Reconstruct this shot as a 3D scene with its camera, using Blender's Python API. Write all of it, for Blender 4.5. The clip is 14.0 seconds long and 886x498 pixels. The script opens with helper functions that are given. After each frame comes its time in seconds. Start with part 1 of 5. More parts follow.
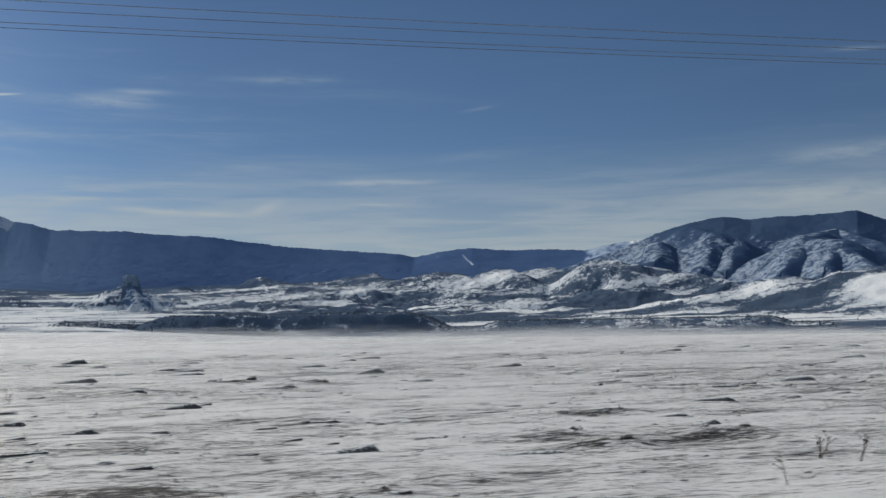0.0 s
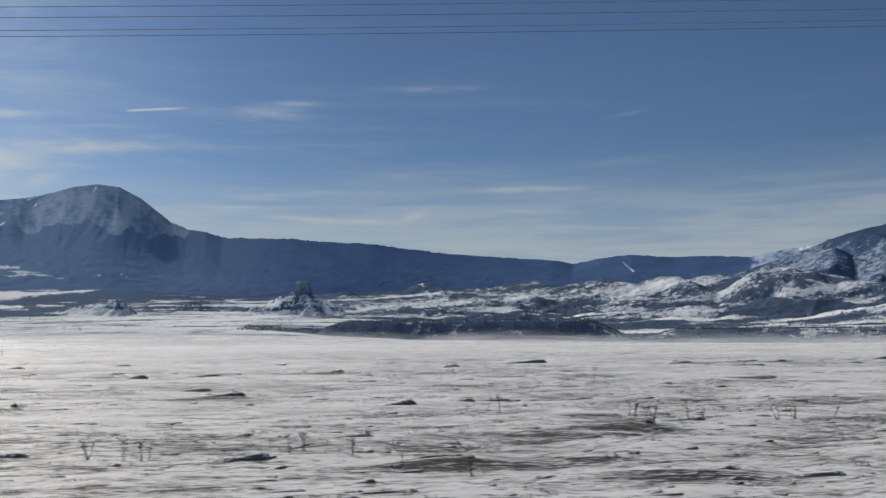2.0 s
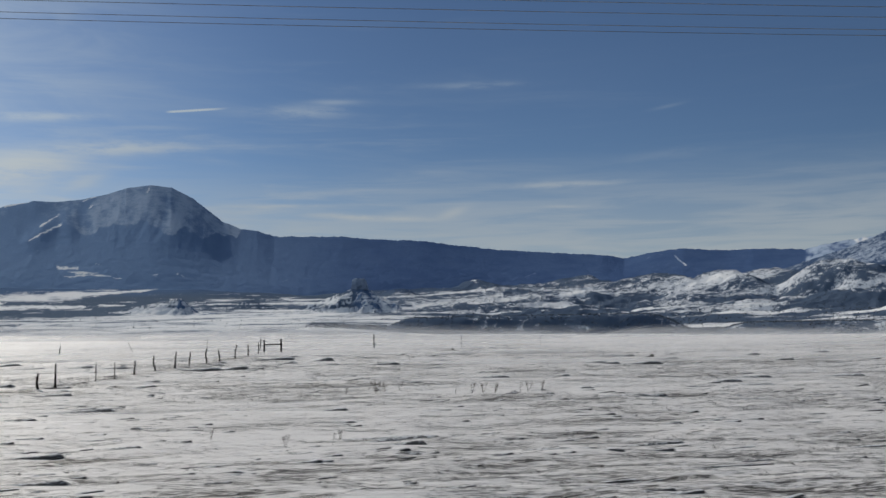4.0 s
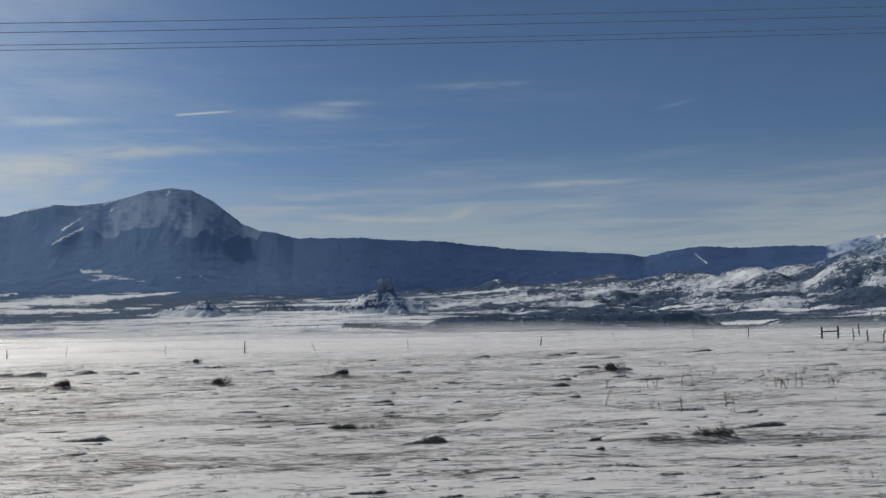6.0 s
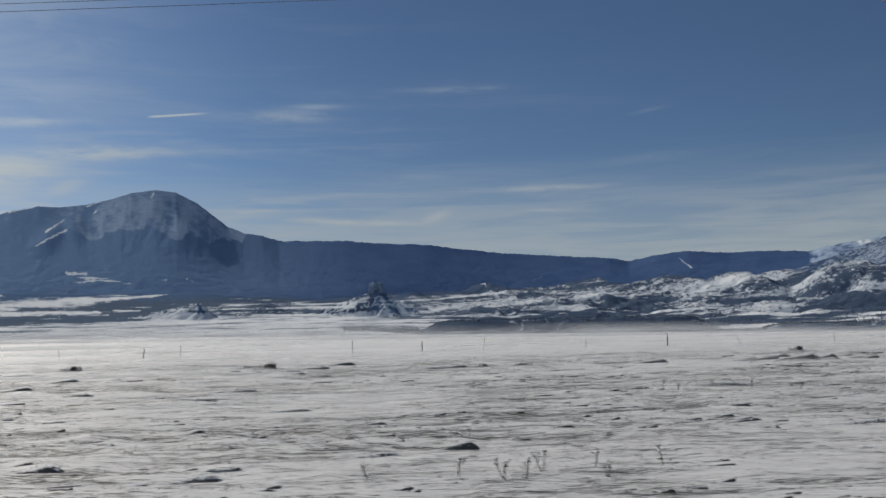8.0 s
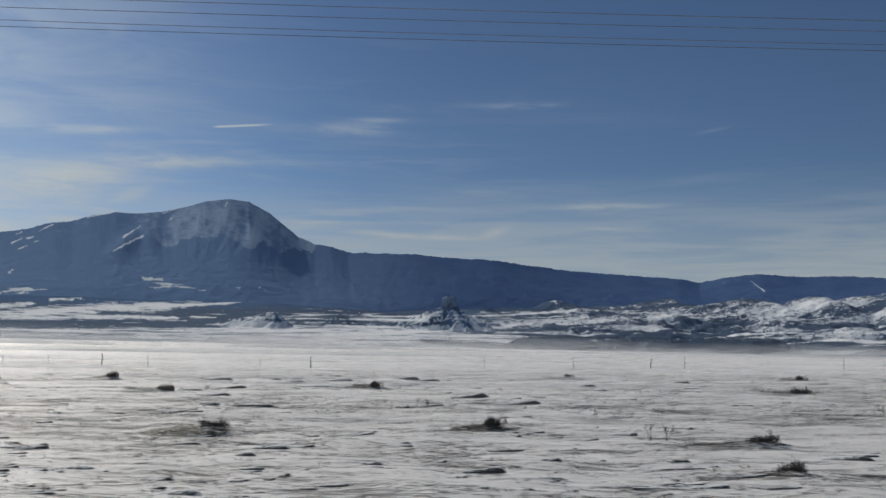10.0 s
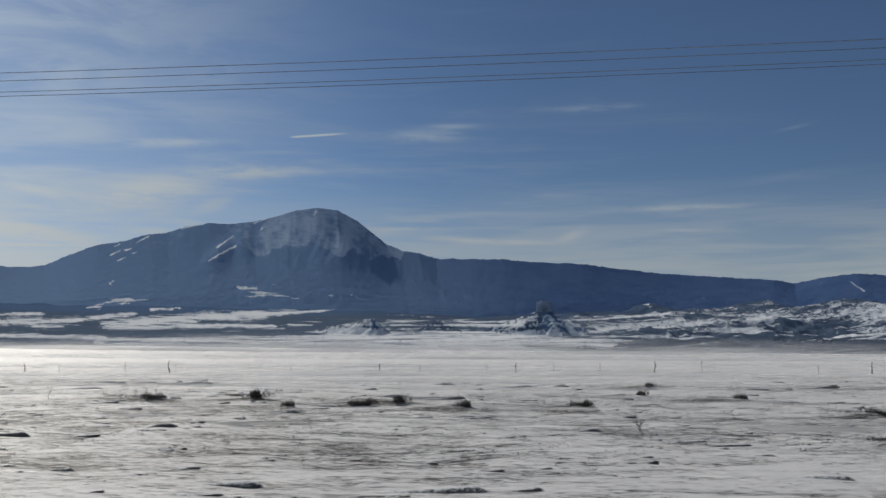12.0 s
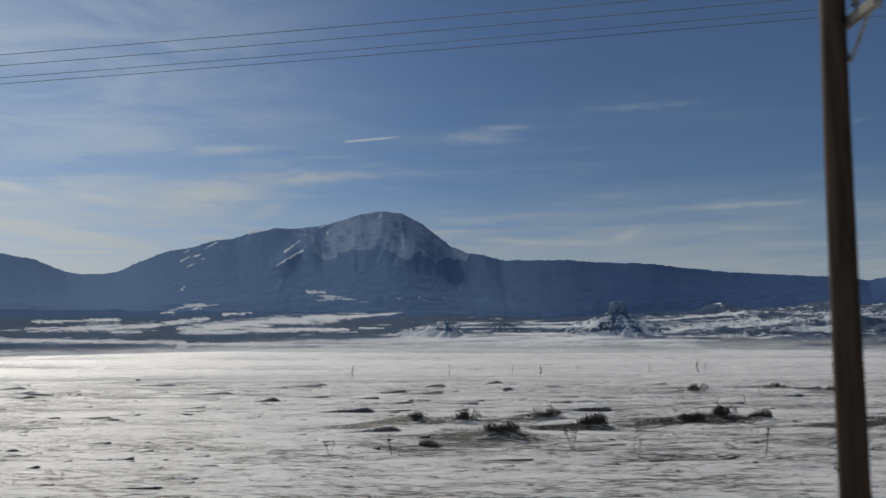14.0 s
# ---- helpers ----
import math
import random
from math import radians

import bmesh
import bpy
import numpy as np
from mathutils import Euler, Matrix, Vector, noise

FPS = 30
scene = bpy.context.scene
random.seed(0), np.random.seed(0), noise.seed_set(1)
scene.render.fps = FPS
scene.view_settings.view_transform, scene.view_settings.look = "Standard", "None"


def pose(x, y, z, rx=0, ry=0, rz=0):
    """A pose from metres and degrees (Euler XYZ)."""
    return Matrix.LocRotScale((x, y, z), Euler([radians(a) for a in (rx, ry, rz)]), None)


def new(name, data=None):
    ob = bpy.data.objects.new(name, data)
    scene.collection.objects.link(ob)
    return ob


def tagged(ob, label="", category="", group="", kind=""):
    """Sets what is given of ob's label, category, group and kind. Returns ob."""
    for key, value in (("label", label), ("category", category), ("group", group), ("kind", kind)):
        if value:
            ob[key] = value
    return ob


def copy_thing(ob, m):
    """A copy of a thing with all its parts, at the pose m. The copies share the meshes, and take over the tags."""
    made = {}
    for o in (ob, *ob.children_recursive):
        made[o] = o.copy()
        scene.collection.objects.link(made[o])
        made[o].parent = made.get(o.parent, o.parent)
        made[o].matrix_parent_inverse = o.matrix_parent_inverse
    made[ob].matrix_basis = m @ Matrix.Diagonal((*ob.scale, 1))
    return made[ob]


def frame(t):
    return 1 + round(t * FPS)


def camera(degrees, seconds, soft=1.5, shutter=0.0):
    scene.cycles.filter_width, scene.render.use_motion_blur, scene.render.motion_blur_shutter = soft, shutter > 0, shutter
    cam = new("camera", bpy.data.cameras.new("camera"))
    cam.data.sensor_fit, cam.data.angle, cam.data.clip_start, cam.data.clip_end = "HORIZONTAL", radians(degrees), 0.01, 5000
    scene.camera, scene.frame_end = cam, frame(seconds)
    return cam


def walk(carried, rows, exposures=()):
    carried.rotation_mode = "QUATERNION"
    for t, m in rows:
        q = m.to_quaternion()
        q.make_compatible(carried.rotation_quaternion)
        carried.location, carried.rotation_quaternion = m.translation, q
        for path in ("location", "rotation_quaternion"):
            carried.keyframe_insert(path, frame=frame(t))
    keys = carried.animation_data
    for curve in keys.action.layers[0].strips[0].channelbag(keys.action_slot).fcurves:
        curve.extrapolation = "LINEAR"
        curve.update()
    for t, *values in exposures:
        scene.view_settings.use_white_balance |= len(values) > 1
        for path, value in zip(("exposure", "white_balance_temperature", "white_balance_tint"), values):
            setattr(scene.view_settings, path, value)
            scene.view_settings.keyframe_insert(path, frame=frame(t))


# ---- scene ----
cam = camera(46.76, 14.0, shutter=0.06)

PATH = [
    (0, pose(-0.00, 0, 2.4, 93.99, 1.06, -12.75)),
    (0.5, pose(-12.16, 0, 2.4, 93.65, 0.20, -10.66)),
    (1, pose(-24.34, 0, 2.4, 93.83, 0.40, -9.13)),
    (1.5, pose(-36.55, 0, 2.4, 94.41, 0.69, -6.88)),
    (2, pose(-48.79, 0, 2.4, 94.48, 0.51, -4.50)),
    (2.5, pose(-61.05, 0, 2.4, 94.65, 0.46, -2.11)),
    (5, pose(-122.73, 0, 2.4, 94.12, 1.43, -2.27)),
    (5.5, pose(-135.14, 0, 2.4, 94.35, 1.47, -1.51)),
    (6, pose(-147.58, 0, 2.4, 94.34, 1.53, -1.75)),
    (6.5, pose(-160.04, 0, 2.4, 94.51, 1.68, -1.95)),
    (7, pose(-172.52, 0, 2.4, 94.48, 1.92, -2.76)),
    (9.5, pose(-235.34, 0, 2.4, 94.98, 0.15, -2.28)),
    (10, pose(-247.98, 0, 2.4, 95.39, -0.50, -0.12)),
    (10.5, pose(-260.64, 0, 2.4, 95.64, -1.05, 2.10)),
    (11, pose(-273.33, 0, 2.4, 95.88, -0.61, 3.74)),
    (11.5, pose(-286.05, 0, 2.4, 95.66, 0.02, 4.21)),
    (12, pose(-298.79, 0, 2.4, 95.67, 0.11, 4.23)),
    (12.5, pose(-311.55, 0, 2.4, 95.85, 0.43, 5.86)),
    (13, pose(-324.34, 0, 2.4, 95.95, 0.65, 6.94)),
    (13.5, pose(-337.16, 0, 2.4, 95.89, 0.61, 7.20)),
    (14, pose(-350.00, 0, 2.4, 95.81, 0.64, 7.30)),
]
walk(cam, PATH, [(t, stops, 6190 if t < 0.5 else 6280, 8 if t < 0.5 else 10) for t, stops in ((0.0, -0.18), (0.8, -0.14), (2.5, -0.17), (5.0, -0.34), (7.0, -0.35), (9.5, -0.35), (11.5, -0.42), (14.0, -0.53))])

# ---- light ----
SUN_AZ, SUN_EL = -30.0, 31.0          # degrees left of the field's far side, above the horizon
world = bpy.data.worlds.new("winter_sky")
scene.world = world
world.use_nodes = True


def sun_lamp():
    data = bpy.data.lights.new("sun", "SUN")
    data.energy, data.angle, data.color = 3.5, radians(0.53), (1.0, 0.91, 0.77)
    ob = new("sun", data)
    a, e = radians(SUN_AZ), radians(SUN_EL)
    way = Vector((math.sin(a) * math.cos(e), math.cos(a) * math.cos(e), math.sin(e)))
    ob.rotation_euler = way.to_track_quat("Z", "Y").to_euler()
    return ob


sun_lamp()


class Nodes:
    """A small helper to write node trees as sums."""

    def __init__(self, tree):
        self.tree = tree
        tree.nodes.clear()

    def add(self, kind):
        return self.tree.nodes.new(kind)

    def link(self, a, b):
        self.tree.links.new(a, b)

    def put(self, socket, value):
        if isinstance(value, bpy.types.NodeSocket):
            self.link(value, socket)
        else:
            socket.default_value = value

    def m(self, op, a, b=0.0, c=0.0, clamp=False):
        n = self.add("ShaderNodeMath")
        n.operation, n.use_clamp = op, clamp
        for s, v in zip(n.inputs, (a, b, c)):
            self.put(s, v)
        return n.outputs[0]

    def vec(self, x, y, z):
        n = self.add("ShaderNodeCombineXYZ")
        for s, v in zip(n.inputs, (x, y, z)):
            self.put(s, v)
        return n.outputs[0]

    def noise(self, vector, scale, detail=4.0, rough=0.55, distortion=0.0):
        n = self.add("ShaderNodeTexNoise")
        if vector is not None:
            self.link(vector, n.inputs["Vector"])
        n.inputs["Scale"].default_value, n.inputs["Detail"].default_value = scale, detail
        n.inputs["Roughness"].default_value, n.inputs["Distortion"].default_value = rough, distortion
        return n.outputs[0]

    def ramp(self, value, lo, hi, a=0.0, b=1.0, smooth=True):
        n = self.add("ShaderNodeMapRange")
        n.interpolation_type = "SMOOTHSTEP" if smooth else "LINEAR"
        for s, v in zip(n.inputs, (value, lo, hi, a, b)):
            self.put(s, v)
        return n.outputs[0]

    def mix(self, fac, a, b):
        n = self.add("ShaderNodeMix")
        n.data_type = "RGBA"
        self.put(n.inputs[0], fac)
        for s, v in ((n.inputs[6], a), (n.inputs[7], b)):
            self.put(s, v if isinstance(v, bpy.types.NodeSocket) else (*v, 1.0))
        return n.outputs[2]

    def scaled(self, vector, x, y, z):
        n = self.add("ShaderNodeVectorMath")
        n.operation = "MULTIPLY"
        self.link(vector, n.inputs[0])
        n.inputs[1].default_value = (x, y, z)
        return n.outputs[0]


def make_sky():
    k = Nodes(world.node_tree)
    sky = k.add("ShaderNodeTexSky")
    sky.sky_type, sky.sun_disc, sky.altitude = "NISHITA", False, 2300.0
    sky.air_density, sky.dust_density, sky.ozone_density = 1.0, 0.5, 4.2
    sky.sun_elevation, sky.sun_rotation = radians(SUN_EL), radians(SUN_AZ)
    co = k.add("ShaderNodeTexCoord").outputs["Generated"]
    split = k.add("ShaderNodeSeparateXYZ")
    k.link(co, split.inputs[0])
    x, y, z = split.outputs
    az = k.m("MULTIPLY", k.m("ARCTAN2", x, y), 180 / math.pi)
    el = k.m("MULTIPLY", k.m("ARCSINE", z), 180 / math.pi)
    flat = k.vec(k.m("MULTIPLY", az, 0.06), k.m("MULTIPLY", el, 0.62), 0.0)
    # thin cirrus veils and finer streaks
    veil = k.ramp(k.noise(flat, 0.55, 6, 0.6, 0.9), 0.46, 0.74, 0, 0.26)
    fine = k.ramp(k.noise(flat, 1.5, 6, 0.6, 0.5), 0.50, 0.74, 0, 0.22)
    # above the view the cirrus is thickened, added to lift the ambient light
    low = k.m("MAXIMUM", k.ramp(el, 16.0, 5.0, 0.10, 1.0), k.ramp(el, 20.0, 42.0, 0.0, 3.6))
    sunny = k.ramp(az, 18.0, -24.0, 0.25, 2.4)
    cloud = k.m("MULTIPLY", k.m("MULTIPLY", k.m("ADD", veil, fine), low), sunny)
    wobble = k.m("MULTIPLY", k.m("SUBTRACT", k.noise(flat, 4.0, 5, 0.6), 0.5), 1.0)
    grain = k.ramp(k.noise(k.vec(k.m("MULTIPLY", az, 0.35), k.m("MULTIPLY", el, 1.6), 0.0), 1.0, 5, 0.65), 0.32, 0.62, 0.15, 1.0)
    # single streaks: middle (azimuth, elevation), half width, half height, tilt, strength
    for a0, e0, w, h, tilt, s in STREAKS + LOW_STREAKS:
        s = s * 1.5
        da = k.m("SUBTRACT", az, a0)
        de = k.m("SUBTRACT", k.m("SUBTRACT", el, e0), k.m("MULTIPLY", da, tilt))
        de = k.m("ADD", de, k.m("MULTIPLY", wobble, h * 0.9))
        r2 = k.m("ADD", k.m("POWER", k.m("DIVIDE", da, w), 2.0), k.m("POWER", k.m("DIVIDE", de, h), 2.0))
        blob = k.m("MULTIPLY", k.m("EXPONENT", k.m("MULTIPLY", r2, -1.0)), s)
        if w > 1.5:
            blob = k.m("MULTIPLY", blob, grain)
        cloud = k.m("ADD", cloud, blob)
    # pale bank over the mountains
    bank = k.m("MULTIPLY", k.ramp(el, 10.0, 3.2, 0.0, 0.80), k.ramp(k.noise(k.vec(k.m("MULTIPLY", az, 0.11), k.m("MULTIPLY", el, 1.25), 0.0), 1.0, 6, 0.58, 0.5), 0.34, 0.62, 0.5, 1.08))
    # contrail: sharp head, fading tail
    da = k.m("SUBTRACT", az, -11.2)
    de = k.m("SUBTRACT", k.m("SUBTRACT", el, 11.93), k.m("MULTIPLY", da, 0.09))
    trail = k.m("MULTIPLY", k.ramp(k.m("ABSOLUTE", de), 0.085, 0.02, 0.0, 1.0),
                k.m("MULTIPLY", k.ramp(da, -1.75, -1.2, 0.0, 1.0), k.ramp(da, 1.9, 0.2, 0.0, 1.0)))
    cloud = k.m("ADD", k.m("ADD", cloud, bank), k.m("MULTIPLY", trail, 1.25))
    # thin veil towards the sun
    cloud = k.m("ADD", cloud, k.m("MULTIPLY", k.ramp(az, -6.0, -34.0, 0.0, 0.80), k.ramp(k.noise(k.vec(k.m("MULTIPLY", az, 0.10), k.m("MULTIPLY", el, 0.42), 3.0), 1.0, 6, 0.60, 0.8), 0.36, 0.64, 0.34, 0.90)))
    cloud = k.ramp(cloud, 0.0, 1.6, 0.0, 0.95, False)
    cloud = k.m("MULTIPLY", cloud, k.m("SUBTRACT", 1.75, k.m("MULTIPLY", cloud, 0.75)))
    white = k.mix(k.ramp(el, 4.0, 14.0), CLOUD_LOW, CLOUD_HIGH)
    # the open sky brightens round the sun
    glow = k.add("ShaderNodeVectorMath")
    glow.operation = "SCALE"
    k.link(sky.outputs[0], glow.inputs[0])
    k.link(k.ramp(az, 4.0, -34.0, 1.0, 1.55), glow.inputs["Scale"])
    lit = k.add("ShaderNodeVectorMath")
    lit.operation = "SCALE"
    k.link(white, lit.inputs[0])
    k.link(k.ramp(az, -10.0, -34.0, 1.0, 1.38), lit.inputs["Scale"])
    colour = k.mix(cloud, glow.outputs[0], lit.outputs[0])
    bg = k.add("ShaderNodeBackground")
    k.link(colour, bg.inputs[0])
    bg.inputs[1].default_value = SKY_STRENGTH
    out = k.add("ShaderNodeOutputWorld")
    k.link(bg.outputs[0], out.inputs[0])


SKY_STRENGTH = 0.05
CLOUD_LOW, CLOUD_HIGH = (9.7, 10.2, 10.1), (9.6, 10.9, 11.7)
STREAKS = [
    (-5.4, 11.95, 2.6, 0.34, 0.02, 0.30), (-3.7, 12.5, 1.3, 0.15, 0.01, 0.26), (4.3, 13.34, 2.8, 0.17, 0.01, 0.16), (15.0, 11.73, 0.8, 0.10, 0.16, 0.08),
    (9.2, 7.74, 3.0, 0.20, 0.0, 0.40), (-6.6, 6.78, 3.0, 0.09, 0.01, 0.30), (-1.9, 6.12, 3.4, 0.15, -0.045, 0.55), (2.95, 6.33, 0.8, 0.26, 0.29, 0.30),
    (9.0, 6.51, 1.2, 0.09, -0.02, 0.22), (-19.5, 11.24, 2.9, 0.24, 0.05, 0.50), (-15.1, 9.77, 3.4, 0.36, 0.06, 0.68), (-20.5, 8.5, 2.6, 0.8, 0.14, 0.60),
    (-30.6, 8.87, 1.1, 0.23, -0.16, 0.55), (-26.1, 8.37, 1.5, 0.25, -0.12, 0.50),
]
LOW_STREAKS = [
    (-27.7, 6.44, 3.2, 0.30, -0.16, 1.25), (-26.6, 5.52, 2.6, 0.08, 0.02, 0.8), (15.0, 9.17, 2.6, 0.24, 0.07, 0.07), (34.6, 8.33, 3.5, 0.41, 0.03, 0.22), (33.5, 6.3, 4.7, 0.6, 0.0, 0.30),
    (35.4, 13.6, 1.6, 0.12, -0.05, 0.12), (-17.0, 7.95, 1.0, 0.36, 0.35, 0.30),
]
make_sky()


# ---- noise on grids ----
RNG = np.random.default_rng(7)
TABLE = RNG.random((256, 256))


def vnoise(x, y, shift=0):
    x, y = np.asarray(x, float) + shift * 17.31, np.asarray(y, float) + shift * 9.77
    i, j = np.floor(x).astype(int), np.floor(y).astype(int)
    u, v = x - i, y - j
    u, v = u * u * (3 - 2 * u), v * v * (3 - 2 * v)
    a, b = TABLE[i % 256, j % 256], TABLE[(i + 1) % 256, j % 256]
    c, d = TABLE[i % 256, (j + 1) % 256], TABLE[(i + 1) % 256, (j + 1) % 256]
    return (a + (b - a) * u) * (1 - v) + (c + (d - c) * u) * v


def fbm(x, y, octaves=4, shift=0, gain=0.5):
    total, amp, norm = 0.0, 1.0, 0.0
    for k in range(octaves):
        total = total + amp * vnoise(x * 2.03 ** k, y * 2.03 ** k, shift + k)
        norm += amp
        amp *= gain
    return total / norm


def ridged(x, y, octaves=4, shift=0):
    total, amp, norm = 0.0, 1.0, 0.0
    for k in range(octaves):
        total = total + amp * (1 - np.abs(2 * vnoise(x * 2.03 ** k, y * 2.03 ** k, shift + k) - 1))
        norm += amp
        amp *= 0.5
    return total / norm


def smooth(lo, hi, v):
    t = np.clip((v - lo) / (hi - lo), 0, 1)
    return t * t * (3 - 2 * t)


# ---- materials ----
def material(name):
    mat = bpy.data.materials.new(name)
    mat.use_nodes = True
    k = Nodes(mat.node_tree)
    bsdf = k.add("ShaderNodeBsdfPrincipled")
    out = k.add("ShaderNodeOutputMaterial")
    k.link(bsdf.outputs[0], out.inputs[0])
    return mat, k, bsdf


def bump(k, bsdf, height, distance, strength=1.0):
    b = k.add("ShaderNodeBump")
    b.inputs["Strength"].default_value, b.inputs["Distance"].default_value = strength, distance
    k.link(height, b.inputs["Height"])
    k.link(b.outputs[0], bsdf.inputs["Normal"])


def position(k):
    return k.add("ShaderNodeNewGeometry").outputs["Position"]


def attribute(k, name):
    n = k.add("ShaderNodeAttribute")
    n.attribute_name = name
    return n.outputs["Fac"]


def snow_field_material():
    mat, k, b = material("wind_scoured_snow")
    p = position(k)
    cover = attribute(k, "bare")
    # stretched noise: streaks of turf and of the sastrugi's shaded sides
    fine = k.noise(k.scaled(p, 0.38, 1.9, 1.5), 8.5, 8, 0.80)
    mid = k.noise(k.scaled(p, 0.38, 1.35, 1.0), 1.6, 6, 0.62, 0.5)
    bare = k.ramp(k.m("ADD", cover, k.m("ADD", k.m("MULTIPLY", k.m("SUBTRACT", fine, 0.5), 2.45), k.m("MULTIPLY", k.m("SUBTRACT", mid, 0.5), 1.0))), 0.615, 0.775)
    snow = k.mix(k.noise(k.scaled(p, 0.2, 0.9, 1), 0.7, 4), (0.852, 0.825, 0.810), (0.932, 0.905, 0.885))
    grass = k.mix(k.ramp(k.noise(k.scaled(p, 7, 11, 11), 1.4, 5, 0.7), 0.35, 0.65), (0.016, 0.015, 0.0145), (0.096, 0.092, 0.088))
    k.link(k.mix(bare, snow, grass), b.inputs["Base Color"])
    b.inputs["Roughness"].default_value = 0.56
    b.inputs["Specular IOR Level"].default_value = 0.15
    ripples = k.noise(k.scaled(p, 0.55, 2.4, 1.0), 2.6, 6, 0.66, 0.4)
    tuft = k.m("MULTIPLY", bare, k.noise(p, 26.0, 3, 0.7))
    bump(k, b, k.m("ADD", k.m("MULTIPLY", ripples, 0.7), k.m("MULTIPLY", tuft, 0.35)), 0.22, 1.0)
    return mat


def hillside_material(name, forest_a, forest_b, haze_a, haze_b, snow_a, snow_b, size, grain, edge=0.11):
    """Forest, scrub and snow by the mesh's own cover value, broken up by grain."""
    mat, k, b = material(name)
    p = position(k)
    cover = attribute(k, "snow")
    g1 = k.noise(k.scaled(p, 1, 1, 1), size, 6, 0.7)
    g2 = k.noise(k.scaled(p, 1, 1, 1.5), size * 5, 4, 0.7)
    v = k.m("ADD", cover, k.m("ADD", k.m("MULTIPLY", k.m("SUBTRACT", g1, 0.5), grain), k.m("MULTIPLY", k.m("SUBTRACT", g2, 0.5), grain * 0.8)))
    snow = k.ramp(v, 0.51 - edge, 0.51 + edge)
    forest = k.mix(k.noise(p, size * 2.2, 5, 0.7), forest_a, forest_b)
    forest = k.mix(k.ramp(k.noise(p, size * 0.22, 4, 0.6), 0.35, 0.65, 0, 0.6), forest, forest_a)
    # lighter, bluer tones mixed in by attribute paint aerial haze over the forest
    thin, needles = attribute(k, "haze"), k.noise(p, size * 3.0, 5, 0.75)
    forest = k.mix(thin, forest, k.mix(needles, haze_a, haze_b))
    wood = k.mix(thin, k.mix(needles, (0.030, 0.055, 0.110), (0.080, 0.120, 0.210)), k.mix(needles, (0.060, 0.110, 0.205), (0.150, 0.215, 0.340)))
    forest = k.mix(attribute(k, "wood_and_shade"), forest, wood)
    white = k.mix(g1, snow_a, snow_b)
    # fullest snow whitens further; on slides and clearings this paints their sunlight
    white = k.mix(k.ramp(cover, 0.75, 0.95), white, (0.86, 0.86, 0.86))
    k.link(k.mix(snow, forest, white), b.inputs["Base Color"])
    b.inputs["Roughness"].default_value = 1.0
    b.inputs["Specular IOR Level"].default_value = 0.0
    bump(k, b, k.m("ADD", g1, k.m("MULTIPLY", g2, 0.5)), 0.15 / size, 0.8)
    return mat


def plain_material(name, a, b_, scale, rough=0.8, stretch=(1, 1, 1), depth=0.01, metal=0.0):
    mat, k, b = material(name)
    co = k.add("ShaderNodeTexCoord").outputs["Object"]
    sp = k.scaled(co, *stretch)
    n1, n2 = k.noise(sp, scale, 6, 0.65), k.noise(sp, scale * 0.13, 3, 0.5)
    base = k.mix(k.ramp(n1, 0.3, 0.7), a, b_)
    base = k.mix(k.ramp(n2, 0.35, 0.75, 0, 0.5), base, [v * 0.5 for v in a])
    rnd = k.add("ShaderNodeObjectInfo").outputs["Random"]
    hsv = k.add("ShaderNodeHueSaturation")
    k.link(k.ramp(rnd, 0, 1, 0.8, 1.2, False), hsv.inputs["Value"])
    k.link(base, hsv.inputs["Color"])
    k.link(hsv.outputs[0], b.inputs["Base Color"])
    b.inputs["Roughness"].default_value, b.inputs["Metallic"].default_value = rough, metal
    b.inputs["Specular IOR Level"].default_value = 0.5 if rough < 0.6 else 0.12
    bump(k, b, n1, depth)
    return mat


def tussock_material():
    """Snow-topped dead turf, its dark sides also painting the shaded faces of small drifts."""
    mat, k, b = material("snow_capped_turf_shade")
    geo = k.add("ShaderNodeNewGeometry")
    split = k.add("ShaderNodeSeparateXYZ")
    k.link(geo.outputs["Normal"], split.inputs[0])
    p = geo.outputs["Position"]
    n = k.noise(p, 16.0, 5, 0.7)
    cap = k.ramp(k.m("ADD", split.outputs[2], k.m("MULTIPLY", k.m("SUBTRACT", n, 0.5), 1.4)), 0.80, 1.02)
    turf = k.mix(k.ramp(k.noise(k.scaled(p, 1, 1, 0.5), 38.0, 4, 0.7), 0.3, 0.7), (0.024, 0.023, 0.022), (0.11, 0.106, 0.10))
    k.link(k.mix(cap, turf, (0.80, 0.80, 0.81)), b.inputs["Base Color"])
    b.inputs["Roughness"].default_value = 0.85
    bump(k, b, n, 0.03)
    return mat


SNOW = snow_field_material()
TURF_SHADE = tussock_material()
# aerial haze is put into these colours: blued, lifted forest and dulled snow
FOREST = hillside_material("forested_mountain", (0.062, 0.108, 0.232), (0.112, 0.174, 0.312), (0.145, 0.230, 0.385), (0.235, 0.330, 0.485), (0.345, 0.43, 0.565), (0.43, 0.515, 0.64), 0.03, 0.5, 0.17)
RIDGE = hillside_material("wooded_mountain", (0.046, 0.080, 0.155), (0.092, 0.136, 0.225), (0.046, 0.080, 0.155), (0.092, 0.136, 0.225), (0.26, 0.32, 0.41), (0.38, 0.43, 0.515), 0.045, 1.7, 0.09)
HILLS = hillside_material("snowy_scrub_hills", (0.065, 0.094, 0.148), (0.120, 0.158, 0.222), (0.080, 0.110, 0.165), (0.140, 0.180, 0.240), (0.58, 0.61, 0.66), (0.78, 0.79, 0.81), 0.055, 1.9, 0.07)
